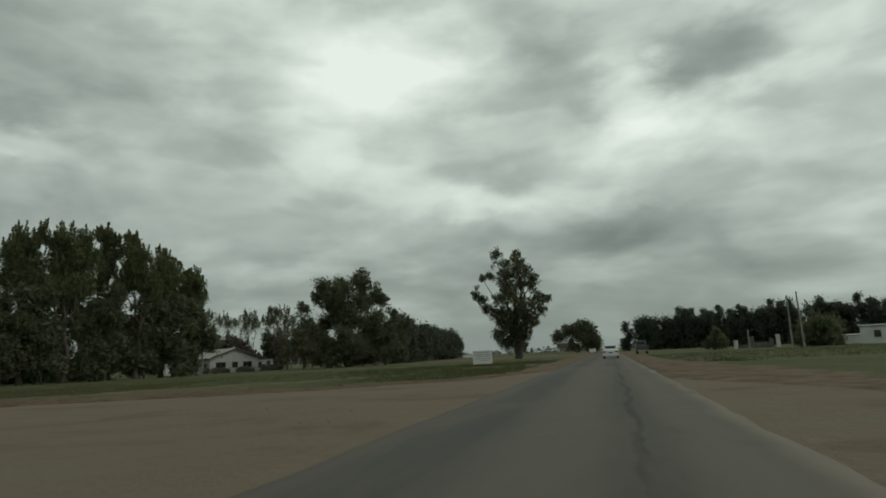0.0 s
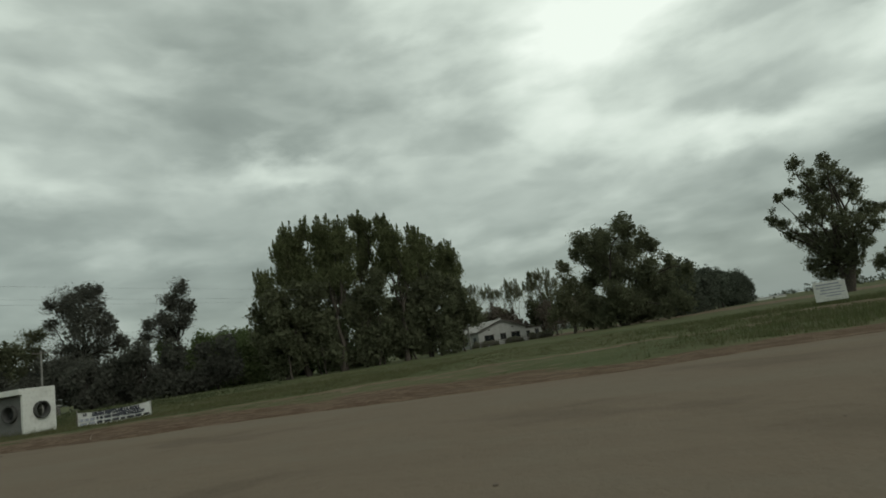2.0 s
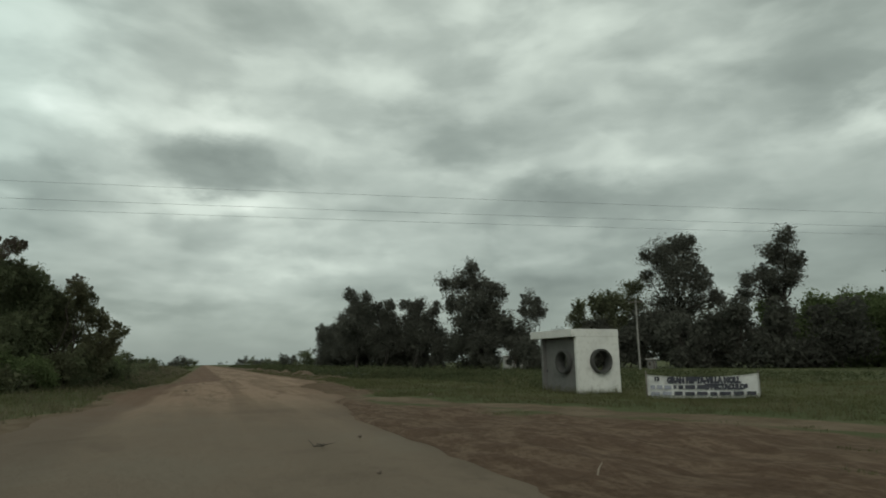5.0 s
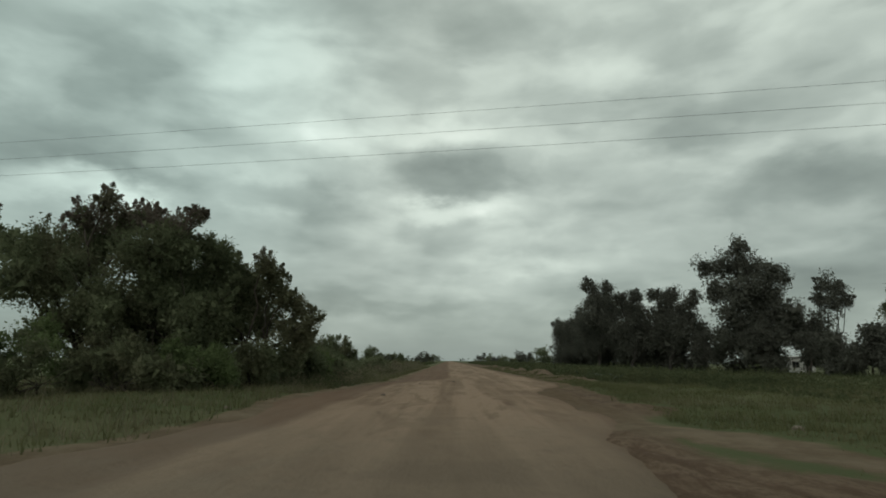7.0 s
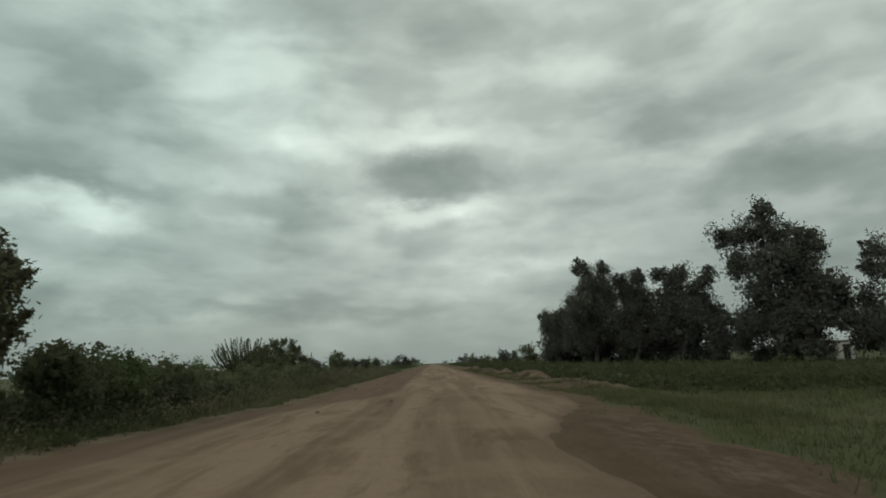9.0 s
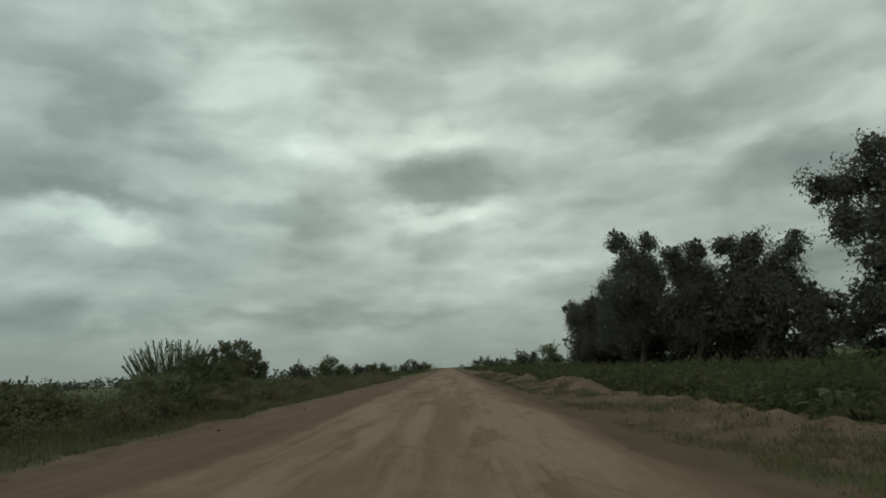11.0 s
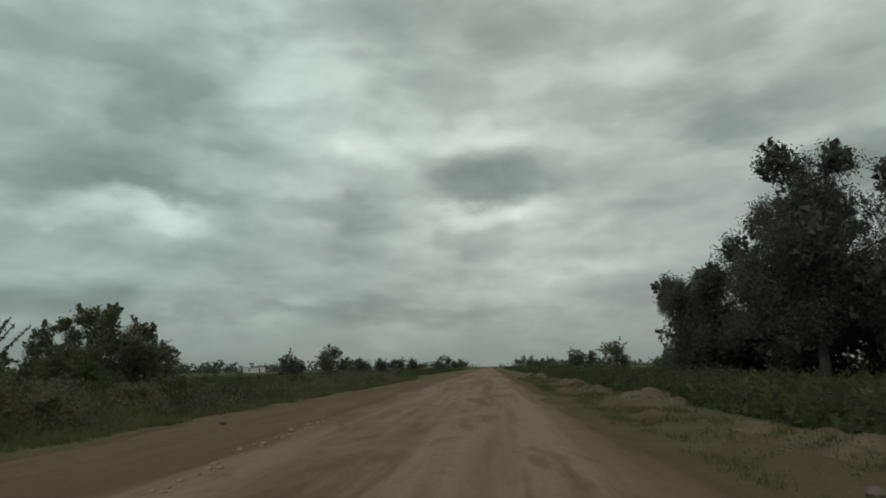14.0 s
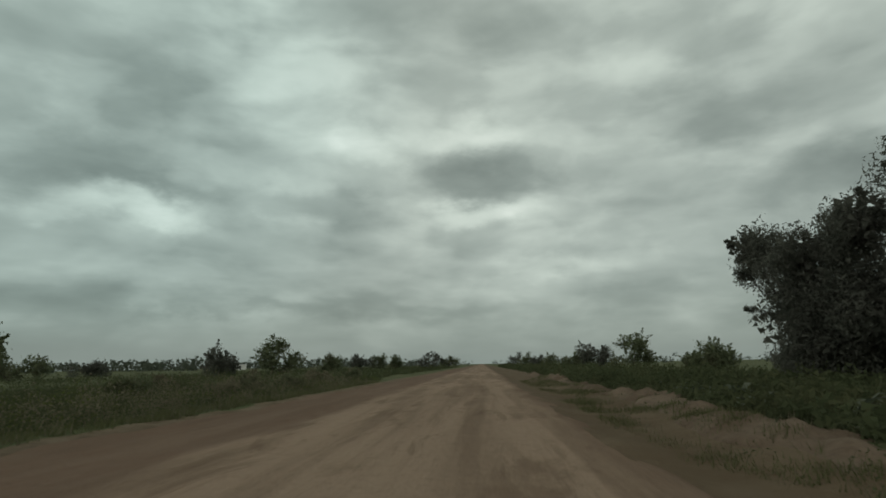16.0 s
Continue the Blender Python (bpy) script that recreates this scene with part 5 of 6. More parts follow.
M_DRYWOOD = material("pale_dry_wood", bark_build((0.26, 0.22, 0.17), (0.36, 0.31, 0.25)), 0.85)
M_CLOTH = material("white_banner_cloth", two_scale((0.74, 0.74, 0.72), (0.66, 0.66, 0.64), (0.54, 0.53, 0.50), 1.4, 7.0, 0.25, 0.01), 0.85)
M_INK = material("faded_black_paint", two_scale((0.028, 0.030, 0.040), (0.05, 0.05, 0.062), (0.09, 0.09, 0.10), 3.0, 12.0, 0.0, 0.0), 0.8)
M_BLUE = material("faded_blue_paint", two_scale((0.22, 0.23, 0.27), (0.29, 0.30, 0.33), (0.36, 0.37, 0.39), 3.0, 12.0, 0.0, 0.0), 0.8)
M_CAR = material("silver_white_car_paint", two_scale((0.55, 0.56, 0.56), (0.50, 0.51, 0.51), (0.42, 0.42, 0.41), 0.8, 5.0, 0.0, 0.0), 0.3, spec=0.5)
M_GREYCAR = material("dull_grey_car_paint", two_scale((0.10, 0.10, 0.10), (0.13, 0.128, 0.12), (0.16, 0.155, 0.14), 0.8, 5.0, 0.0, 0.0), 0.4, spec=0.5)
M_DARKCAR = material("dark_truck_paint", two_scale((0.04, 0.042, 0.045), (0.055, 0.055, 0.056), (0.09, 0.085, 0.075), 0.8, 5.0, 0.0, 0.0), 0.45, spec=0.5)
M_RUBBER = material("tyre_rubber", two_scale((0.02, 0.02, 0.02), (0.03, 0.029, 0.027), (0.06, 0.055, 0.048), 2.0, 12.0, 0.2, 0.01), 0.9)
M_STEEL = material("dull_steel", two_scale((0.32, 0.32, 0.32), (0.24, 0.24, 0.24), (0.18, 0.17, 0.16), 2.0, 9.0, 0.1, 0.01), 0.45, metal=0.8)
M_REDLAMP = material("red_lamp_plastic", two_scale((0.25, 0.015, 0.012), (0.20, 0.012, 0.010), (0.16, 0.01, 0.01), 2.0, 9.0, 0.0, 0.0), 0.25, spec=0.5)
M_STONE = material("brown_stone", two_scale((0.11, 0.085, 0.066), (0.17, 0.14, 0.11), (0.075, 0.058, 0.045), 3.0, 18.0, 0.5, 0.02), 0.9)
M_LOOSE = material("loose_pale_earth", two_scale((0.24, 0.187, 0.135), (0.29, 0.232, 0.17), (0.19, 0.144, 0.102), 3.0, 18.0, 0.5, 0.02), 0.95, spec=0.1)
M_WIRE = material("aluminium_wire", two_scale((0.12, 0.12, 0.12), (0.09, 0.09, 0.09), (0.06, 0.06, 0.06), 2.0, 9.0, 0.0, 0.0), 0.6, metal=0.3)


def holed_wall(wide, high, thick, cx, cz, r, n=40):
    """An upright slab in the xz plane, from x = 0 to wide, with a round hole through it."""
    bm = bmesh.new()
    rings = []
    for yy in (-thick / 2, thick / 2):
        inner, outer = [], []
        for i in range(n):
            a = 2 * math.pi * (i + 0.5) / n
            c, s = math.cos(a), math.sin(a)
            inner.append(bm.verts.new((cx + r * c, yy, cz + r * s)))
            reach = min((wide - cx) / c if c > 1e-6 else 1e9, -cx / c if c < -1e-6 else 1e9, (high - cz) / s if s > 1e-6 else 1e9, -cz / s if s < -1e-6 else 1e9)
            outer.append([cx + reach * c, yy, cz + reach * s])
        for px, pz in ((0, 0), (wide, 0), (wide, high), (0, high)):
            near = min(outer, key=lambda p: (p[0] - px) ** 2 + (p[2] - pz) ** 2)
            near[0], near[2] = px, pz
        outer = [bm.verts.new(p) for p in outer]
        rings.append((inner, outer))
    (i0, o0), (i1, o1) = rings
    for k in range(n):
        q = (k + 1) % n
        bm.faces.new((i0[k], o0[k], o0[q], i0[q]))
        bm.faces.new((i1[k], i1[q], o1[q], o1[k]))
        bm.faces.new((i0[k], i0[q], i1[q], i1[k]))
        bm.faces.new((o0[k], o1[k], o1[q], o0[q]))
    bmesh.ops.recalc_face_normals(bm, faces=bm.faces)
    return bm


def pipe_ring(outer, inner, long, n=36):
    bm = bmesh.new()
    prof = [(outer, -long / 2), (outer - 0.012, -long / 2 - 0.01), (inner + 0.012, -long / 2 - 0.01), (inner, -long / 2), (inner, long / 2), (inner + 0.012, long / 2 + 0.01), (outer - 0.012, long / 2 + 0.01), (outer, long / 2)]
    rows = [[bm.verts.new((r * math.cos(2 * math.pi * i / n), y, r * math.sin(2 * math.pi * i / n))) for i in range(n)] for r, y in prof]
    for a in range(len(rows)):
        b = (a + 1) % len(rows)
        for i in range(n):
            q = (i + 1) % n
            bm.faces.new((rows[a][i], rows[b][i], rows[b][q], rows[a][q])).smooth = True
    bmesh.ops.recalc_face_normals(bm, faces=bm.faces)
    return bm


def bus_shelter(x, y):
    """Square shelter with pipe-ring windows. Its corner nearest the crossing is the origin."""
    root = thing("bus_shelter", pose(x, y, -0.03, 0, 0, 1.0), "white painted masonry bus shelter with round pipe windows", "shelter")
    wide, deep, high = 2.58, 2.0, 2.46
    part("side_wall", (holed_wall(deep, high - 0.3, 0.14, deep * 0.53, 1.22, 0.40), M_WHITE), root, "white painted side wall", pose(-0.07, 0, 0, 0, 0, 90))
    # far side and front wall: shade is painted in by the darker grey
    part("side_wall", (holed_wall(deep, high - 0.3, 0.14, deep * 0.53, 1.22, 0.40), M_GREYWALL_SHADE), root, "grey side wall with shade in its colour", pose(-wide + 0.07, 0, 0, 0, 0, 90))
    part("front_wall", (holed_wall(wide - 0.29, high - 0.36, 0.12, (wide - 0.29) * 0.62, 1.20, 0.40), M_GREYWALL_SHADE), root, "grey wall with overhang shade in its colour", pose(-wide + 0.145, 0.22, 0))
    for m in (pose(-0.02, deep * 0.53, 1.22, 0, 0, 90), pose(-wide + 0.02, deep * 0.53, 1.22, 0, 0, 90), pose(-wide + 0.145 + (wide - 0.29) * 0.62, 0.17, 1.20)):
        part("pipe_ring", (pipe_ring(0.47, 0.385, 0.40), M_RING), root, "raw concrete pipe ring", m)
    bm = bmesh.new()
    box(bm, -wide / 2 - 0.24, deep / 2 - 0.10, high - 0.15, wide + 0.49, deep + 0.21, 0.30, 0.015)
    part("roof", (bm, M_WHITE), root, "thick white roof slab")
    block("floor_slab", (wide - 0.1, deep - 0.1, 0.14), (-wide / 2, deep / 2, 0.03), M_CONCRETE, root, 0.01)
    block("bench", (wide - 0.5, 0.36, 0.08), (-wide / 2, 0.55, 0.50), M_CONCRETE, root, 0.01)
    block("lock_plate", (0.05, 0.03, 0.10), (-wide + 0.20, 0.145, 0.85), M_INK, root, 0.004)
    return root


bus_shelter(41.42, 79.42)


def words(text, size, mat, parent, m, name="lettering", depth=0.004, bold=0.014):
    cu = bpy.data.curves.new(name, "FONT")
    cu.body, cu.size, cu.extrude, cu.align_x = text, size, depth, "LEFT"
    cu.resolution_u, cu.offset = 2, bold
    tmp = bpy.data.objects.new(name, cu)
    me = bpy.data.meshes.new_from_object(tmp)
    bpy.data.objects.remove(tmp)
    me.materials.append(mat)
    return part(name, me, parent, "", m)


def banner():
    a, b = Vector((42.85, 81.45, -0.24)), Vector((44.95, 84.70, -0.24))
    long = (b - a).length
    turn = math.degrees(math.atan2(b.y - a.y, b.x - a.x))
    root = thing("cloth_banner", pose(a.x, a.y, a.z, 0, 0, turn), "sagging white cloth banner with hand-painted lettering", "banner")
    n, k = 40, 10
    bm = bmesh.new()
    rows = []
    for j in range(k + 1):
        w = j / k
        row = []
        for i in range(n + 1):
            q = i / n
            top = 0.93 - 0.13 * (4 * q * (1 - q)) + 0.03 * q
            zz = 0.06 + (top - 0.06) * w
            yy = 0.025 * math.sin(q * 17 + w * 2) * (1 - 0.5 * w) + 0.02 * math.sin(q * 41 + 1)
            row.append(bm.verts.new((q * long, yy, zz)))
        rows.append(row)
    for j in range(k):
        for i in range(n):
            bm.faces.new((rows[j][i], rows[j][i + 1], rows[j + 1][i + 1], rows[j + 1][i])).smooth = True
    front = list(bm.faces)
    bmesh.ops.solidify(bm, geom=front, thickness=0.006)
    part("cloth", (bm, M_CLOTH), root)
    for x in (0.0, long):
        block("stake", (0.045, 0.045, 1.15), (x, 0.03, 0.48), M_WOOD, root, 0.006)
    up = pose(0, -0.062, 0, 90, 0, 0)
    words("13", 0.20, M_INK, root, pose(0.26, 0, 0.69) @ up, "number")
    words("GRAN FIESTA-VILLA MOLL", 0.225, M_INK, root, pose(0.72, 0, 0.615) @ up @ Matrix.Diagonal((0.95, 1.25, 1, 1)), bold=0.022)
    words("ESPECTACULOS", 0.20, M_INK, root, pose(2.02, 0, 0.395) @ up @ Matrix.Diagonal((1.0, 1.2, 1, 1)), bold=0.020)
    rng = random.Random(3)
    x = 0.12
    while x < 1.85:
        w = rng.uniform(0.10, 0.34)
        block("text_bar", (w, 0.006, 0.14), (x + w / 2, -0.064, 0.465 + rng.uniform(-0.01, 0.01)), M_BLUE if x < 0.85 else M_INK, root)
        x += w + 0.07
    x = 0.12
    while x < 3.55:
        w = rng.uniform(0.14, 0.42)
        block("text_bar", (min(w, 3.7 - x), 0.006, 0.13), (x + w / 2, -0.064, 0.235 + rng.uniform(-0.01, 0.01)), M_BLUE if x < 0.9 else M_INK, root)
        x += w + 0.09


banner()


def notice_board():
    root = thing("notice_board", pose(86.9, 102.0, 0, 0, 0, -14), "white roadside notice board on low posts", "sign")
    bm = bmesh.new()
    box(bm, 0, 0, 0.92, 1.95, 0.05, 1.35, 0.012)
    part("panel", (bm, M_WHITE), root)
    for x in (-0.8, 0.8):
        block("post", (0.08, 0.08, 1.65), (x, 0.068, 0.72), M_WOOD, root, 0.01)
    for i, (w, h, z) in enumerate(((1.4, 0.10, 1.40), (1.55, 0.08, 1.18), (1.2, 0.08, 1.00), (1.5, 0.07, 0.78), (0.9, 0.07, 0.60))):
        block("text_bar", (w, 0.012, h), (-0.1 + 0.06 * i, -0.03, z), M_BLUE, root)


notice_board()


def utility_pole(x, y, high, lean=0.0, arm=True, turn=0.0, label="grey wooden utility pole with a crossarm"):
    root = thing("utility_pole", pose(x, y, -0.1, lean, 0, turn), label, "utility pole", "utility poles")
    t = Tubes()
    t.add([(0, 0, 0), (0, 0, high * 0.5), (0, 0, high)], (0.15, 0.125, 0.10), 10)
    t.add([(0, 0, high), (0, 0, high + 0.02)], (0.10, 0.005), 10)
    part("shaft", t.mesh("shaft", M_POLE), root)
    if arm:
        block("crossarm", (1.9, 0.11, 0.13), (0, -0.14, high - 0.35), M_WOOD, root, 0.012)
        for dx in (-0.85, 0.0, 0.85):
            c = Tubes()
            c.add([(dx, -0.14, high - 0.29), (dx, -0.14, high - 0.22), (dx, -0.14, high - 0.16), (dx, -0.14, high - 0.08)], (0.02, 0.05, 0.035, 0.045), 8)
            part("insulator", c.mesh("insulator", M_CONCRETE), root)
    return root


utility_pole(-3.67, 118.9, 9.2, turn=35)
utility_pole(141.8, 127.8, 8.3, 1.5, False, label="leaning plain wooden pole")
utility_pole(139.9, 122.9, 8.4, -1.0, False, label="plain tall wooden pole")
utility_pole(136.6, 131.0, 3.2, 4.0, False, label="short leaning wooden post")
utility_pole(48.6, 150.6, 9.2, 0, True, -11, "grey wooden utility pole among the poplars")
utility_pole(23.4, 16.2, 9.2, 0, True, -11, "grey wooden utility pole beyond the hedge")
for x0, high in ((32.81, 9.2), (33.66, 8.2), (32.35, 8.05)):
    pts = []
    for i in range(33):
        q = i / 32
        y = 16.4 + 134 * q
        pts.append((x0 + 0.187 * (y - 67), y, high - 0.02 + 0.6 * (2 * q - 0.76) ** 2))
    w = Tubes()
    w.add(pts, [0.0048] * 33, 4)
    tagged(new("power_line", w.mesh("power_line", M_WIRE)), "thin overhead wire crossing the dirt road", "power line", "overhead wires")


def opening(parent, x, z, w, h, y=0.0, name="window"):
    win = block(name, (w, 0.08, h), (x, y, z), M_GLASS, parent, 0.0, "dark glazed opening")
    for dx in (-w / 2, w / 2):
        block("side_strip", (0.07, 0.11, h + 0.14), (dx, -0.02, 0), M_WOOD, win)
    for dz in (-h / 2, h / 2):
        block("cross_strip", (w, 0.108, 0.07), (0, -0.02, dz), M_WOOD, win)
    block("glazing_bar", (0.045, 0.10, h - 0.08), (0, -0.012, 0), M_WOOD, win)
    return win


def gable_house():
    """Gable end along x, the length going back along y."""
    wide, long, eave, top = 11.1, 12.0, 2.95, 4.75
    root = thing("house", pose(46.0, 168.2, 0, 0, 0, 43.2), "low white gabled house with dark windows", "house")
    bm = bmesh.new()
    a = [bm.verts.new(p) for p in ((0, 0, -0.1), (wide, 0, -0.1), (wide, 0, eave), (wide / 2, 0, top), (0, 0, eave))]
    face = bm.faces.new(a)
    out = bmesh.ops.extrude_face_region(bm, geom=[face])["geom"]
    bmesh.ops.translate(bm, vec=(0, long, 0), verts=[g for g in out if isinstance(g, bmesh.types.BMVert)])
    bmesh.ops.recalc_face_normals(bm, faces=bm.faces)
    part("wall", (bm, M_LIMEWASH), root)
    slope = math.degrees(math.atan2(top - eave, wide / 2))
    run = math.hypot(top - eave, wide / 2) + 0.55
    for s in (-1, 1):
        cx = wide / 2 + s * (run / 2) * math.cos(radians(slope))
        cz = top + 0.10 - (run / 2) * math.sin(radians(slope))
        roof = block("roof", (run, long + 1.0, 0.14), (cx, long / 2, cz), M_ROOF, root, 0.01, "", 0, 0, s * slope)
        block("verge_board", (run, 0.05, 0.22), (0, -long / 2 - 0.53, -0.03), M_DARKROOF, roof, 0.0, "dark verge board")
    for x, w in ((2.35, 2.1), (5.55, 1.25), (8.5, 2.0)):
        opening(root, x, 1.52, w, 1.15)
    for x in (2.5, 8.0):
        block("vent", (0.35, 0.06, 0.25), (x, -0.02, 3.05 if x < 5 else 3.1), M_DARKROOF, root)
    for y, w in ((1.6, 1.2), (5.0, 1.1), (9.0, 1.1)):
        side = block("window", (0.08, w, 1.1), (0, y, 1.5), M_GLASS, root, 0.0, "dark glazed opening")
        block("sill", (0.14, w + 0.2, 0.07), (-0.03, 0, -0.6), M_LIMEWASH, side)
    bm = bmesh.new()
    box(bm, 8.3, 5.0, 4.5, 0.6, 0.6, 1.4, 0.02)
    box(bm, 8.3, 5.0, 5.22, 0.75, 0.75, 0.1, 0.02)
    part("chimney", (bm, M_LIMEWASH), root)
    bm = bmesh.new()
    box(bm, wide + 2.6, 5.0, 1.15, 5.2, 6.0, 2.5, 0.02)
    part("annex", (bm, M_LIMEWASH), root, "lower flat-roofed white annex")
    block("annex_roof", (5.6, 6.4, 0.16), (wide + 2.6, 5.0, 2.48), M_DARKROOF, root, 0.02)
    opening(root, wide + 1.6, 1.25, 1.2, 1.3, 2.0)
    opening(root, wide + 4.0, 1.05, 0.95, 2.0, 2.0, "door")
    for n in range(16):
        block("fence_post", (0.09, 0.09, 1.15), (-3.0 + 1.35 * n, -3.2, 0.5), M_WOOD, root, 0.01)
    for z in (0.35, 0.65, 0.95):
        block("fence_rail", (20.3, 0.035, 0.07), (7.1, -3.26, z), M_WOOD, root)
    return root


gable_house()
for i in range(10):
    rng = np.random.default_rng(760 + i)
    q = -2 + 1.9 * i
    x, y = 46.0 + 0.729 * q + 0.6845 * 2.2, 168.2 + 0.6845 * q - 0.729 * 2.2
    if i not in (3, 6):
        tree("garden_shrub", "dark low garden shrub along the house fence", "shrub", x, y, 43, dome_lobes(rng, 1.5, 1.1, 0.4, 7, 0.12), M_OAK, None, 780 + i, 0.24, 0.9, 0.04, 0.2, stems=2, spread=0.26, group="shrubs along the house fence")


def shed(x, y, turn, w, d, h, wall, roof, label, name="shed"):
    root = thing(name, pose(x, y, -0.05, 0, 0, turn), label, "shed")
    bm = bmesh.new()
    box(bm, 0, 0, h / 2, w, d, h, 0.015)
    part("wall", (bm, wall), root)
    block("roof", (w + 0.4, d + 0.4, 0.1), (0, 0, h + 0.10), roof, root, 0.01, "", 0, 3.0)
    opening(root, -w * 0.22, h * 0.55, min(0.9, w * 0.25), h * 0.36, -d / 2)
    opening(root, w * 0.25, h * 0.42, min(0.8, w * 0.2), h * 0.8, -d / 2, "door")
    return root


for x, y, a, w, d, h in ((6.3, 161.5, 35, 3.4, 2.5, 1.9), (28.7, 158.4, 25, 3.0, 2.0, 1.2), (37.9, 175.2, 25, 4.6, 3.0, 2.1), (-33.3, 115.9, 68, 3.2, 2.4, 2.1)):
    shed(x, y, a, w, d, h, M_WHITE, M_ROOF, "small whitewashed shed half hidden by trees")
shed(-8.6, 125.0, 45, 1.2, 1.0, 1.3, M_GREYWALL_SHADE, M_ROOF, "small grey hut below the utility pole", "hut")
shed(166.8, 143.6, -42, 12.5, 3.0, 1.6, M_WHITE, M_ROOF, "long low white outbuilding", "outbuilding")
shed(164.0, 132.2, -44, 8.6, 6.0, 3.0, M_WHITE, M_SLATE, "white cottage with a blue-grey overhanging roof", "cottage")
shed(137.3, 374.8, -5, 21.0, 4.0, 1.0, M_WHITE, M_ROOF, "far low white shed beyond the fields", "farm_shed")
shed(-414.0, -88.0, 110, 14.0, 7.0, 3.2, M_WHITE, M_ROOF, "distant low white farm shed", "farm_shed")


def gateway():
    root = thing("gateway", pose(150.0, 146.7, 0, 0, 0, -38), "ruined brick gateway with a white pillar", "gateway")
    for x, h, m in ((-4.2, 1.5, M_WHITE), (3.0, 2.3, M_WHITE), (1.9, 1.7, M_CONCRETE), (-1.4, 2.1, M_CONCRETE)):
        pillar = block("pillar", (0.7, 0.7, h), (x, 0, h / 2 - 0.05), m, root, 0.03)
        block("cap", (0.85, 0.85, 0.12), (0, 0, h / 2 + 0.055), m, pillar, 0.02)
    block("low_wall", (2.6, 0.4, 1.1), (0.25, 0.1, 0.5), M_CONCRETE, root, 0.03)
    block("low_wall", (2.0, 0.4, 0.7), (-2.85, 0.1, 0.3), M_CONCRETE, root, 0.03)


gateway()


def roadside_panel(x, y, turn):
    root = thing("billboard", pose(x, y, 0, 0, 0, turn), "dark roadside billboard on two posts", "billboard")
    block("panel", (3.2, 0.1, 1.5), (0, 0, 2.6), M_DARKROOF, root, 0.01)
    for dx in (-1.1, 1.1):
        block("post", (0.12, 0.12, 3.3), (dx, 0.12, 1.6), M_WOOD, root, 0.01)


roadside_panel(137.1, 220.5, -20)


def wheel(parent, x, y, r, wide):
    t = Tubes()
    t.add([(x - wide / 2, y, r), (x - wide / 2 + 0.02, y, r), (x + wide / 2 - 0.02, y, r), (x + wide / 2, y, r)], (r * 0.62, r, r, r * 0.62), 20)
    w = part("wheel", t.mesh("tyre", M_RUBBER), parent, "black tyre")
    h = Tubes()
    h.add([(x - wide / 2 - 0.005, y, r), (x - wide / 2, y, r), (x + wide / 2, y, r), (x + wide / 2 + 0.005, y, r)], (0.02, r * 0.6, r * 0.6, 0.02), 16)
    part("rim", h.mesh("rim", M_STEEL), w, "dull steel rim")


def profile_body(profile, wide, tuck=0.14, bevel=0.05):
    """A car body from its side profile (y, z), narrower towards the roof."""
    bm = bmesh.new()
    top = max(z for _, z in profile)
    sides = []
    for s in (-1, 1):
        sides.append([bm.verts.new((s * (wide / 2 - tuck * max(0, (z - 0.85) / (top - 0.85))), y, z)) for y, z in profile])
    n = len(profile)
    bm.faces.new(sides[0])
    bm.faces.new(list(reversed(sides[1])))
    for i in range(n):
        q = (i + 1) % n
        bm.faces.new((sides[0][i], sides[1][i], sides[1][q], sides[0][q]))
    bmesh.ops.recalc_face_normals(bm, faces=bm.faces)
    bmesh.ops.bevel(bm, geom=list(bm.edges), offset=bevel, segments=2, affect="EDGES")
    return bm


def sedan(x, y, paint, label):
    """Its back is towards -y."""
    root = thing("car", pose(x, y, 0.02, 0, 0, -23.6), label, "car", "cars on the paved road")
    body = [(-2.1, 0.32), (2.1, 0.30), (2.12, 0.62), (1.9, 0.82), (0.95, 0.94), (0.25, 1.42), (-1.05, 1.44), (-1.75, 1.02), (-2.1, 0.96), (-2.14, 0.6)]
    part("body", (profile_body(body, 1.72), paint), root)
    block("rear_window", (1.22, 0.05, 0.52), (0, -1.44, 1.235), M_GLASS, root, 0.01, "", 0, -32)
    block("windscreen", (1.24, 0.05, 0.66), (0, 0.62, 1.19), M_GLASS, root, 0.01, "", 0, 35)
    for s in (-1, 1):
        block("side_window", (0.03, 0.85, 0.36), (s * 0.80, -0.05, 1.17), M_GLASS, root, 0.005, "", 0, 0, s * -13)
        block("side_window", (0.03, 0.55, 0.32), (s * 0.80, -0.85, 1.16), M_GLASS, root, 0.005, "", 0, 0, s * -13)
        block("tail_lamp", (0.3, 0.06, 0.16), (s * 0.66, -2.125, 0.80), M_REDLAMP, root, 0.01, "red tail lamp")
        block("mirror", (0.18, 0.1, 0.12), (s * 0.93, 0.55, 1.0), paint, root, 0.02)
    block("rear_bumper", (1.66, 0.16, 0.22), (0, -2.13, 0.45), paint, root, 0.04)
    block("plate", (0.42, 0.02, 0.13), (0, -2.155, 0.70), M_INK, root)
    for wx in (-0.76, 0.76):
        for wy in (-1.28, 1.32):
            wheel(root, wx, wy, 0.31, 0.19)


sedan(104.0, 109.9, M_CAR, "silver white sedan seen from behind on the asphalt")
sedan(142.2, 209.6, M_CAR, "white car far off on the asphalt")
sedan(135.9, 184.0, M_GREYCAR, "dull grey car ahead of the sedan")


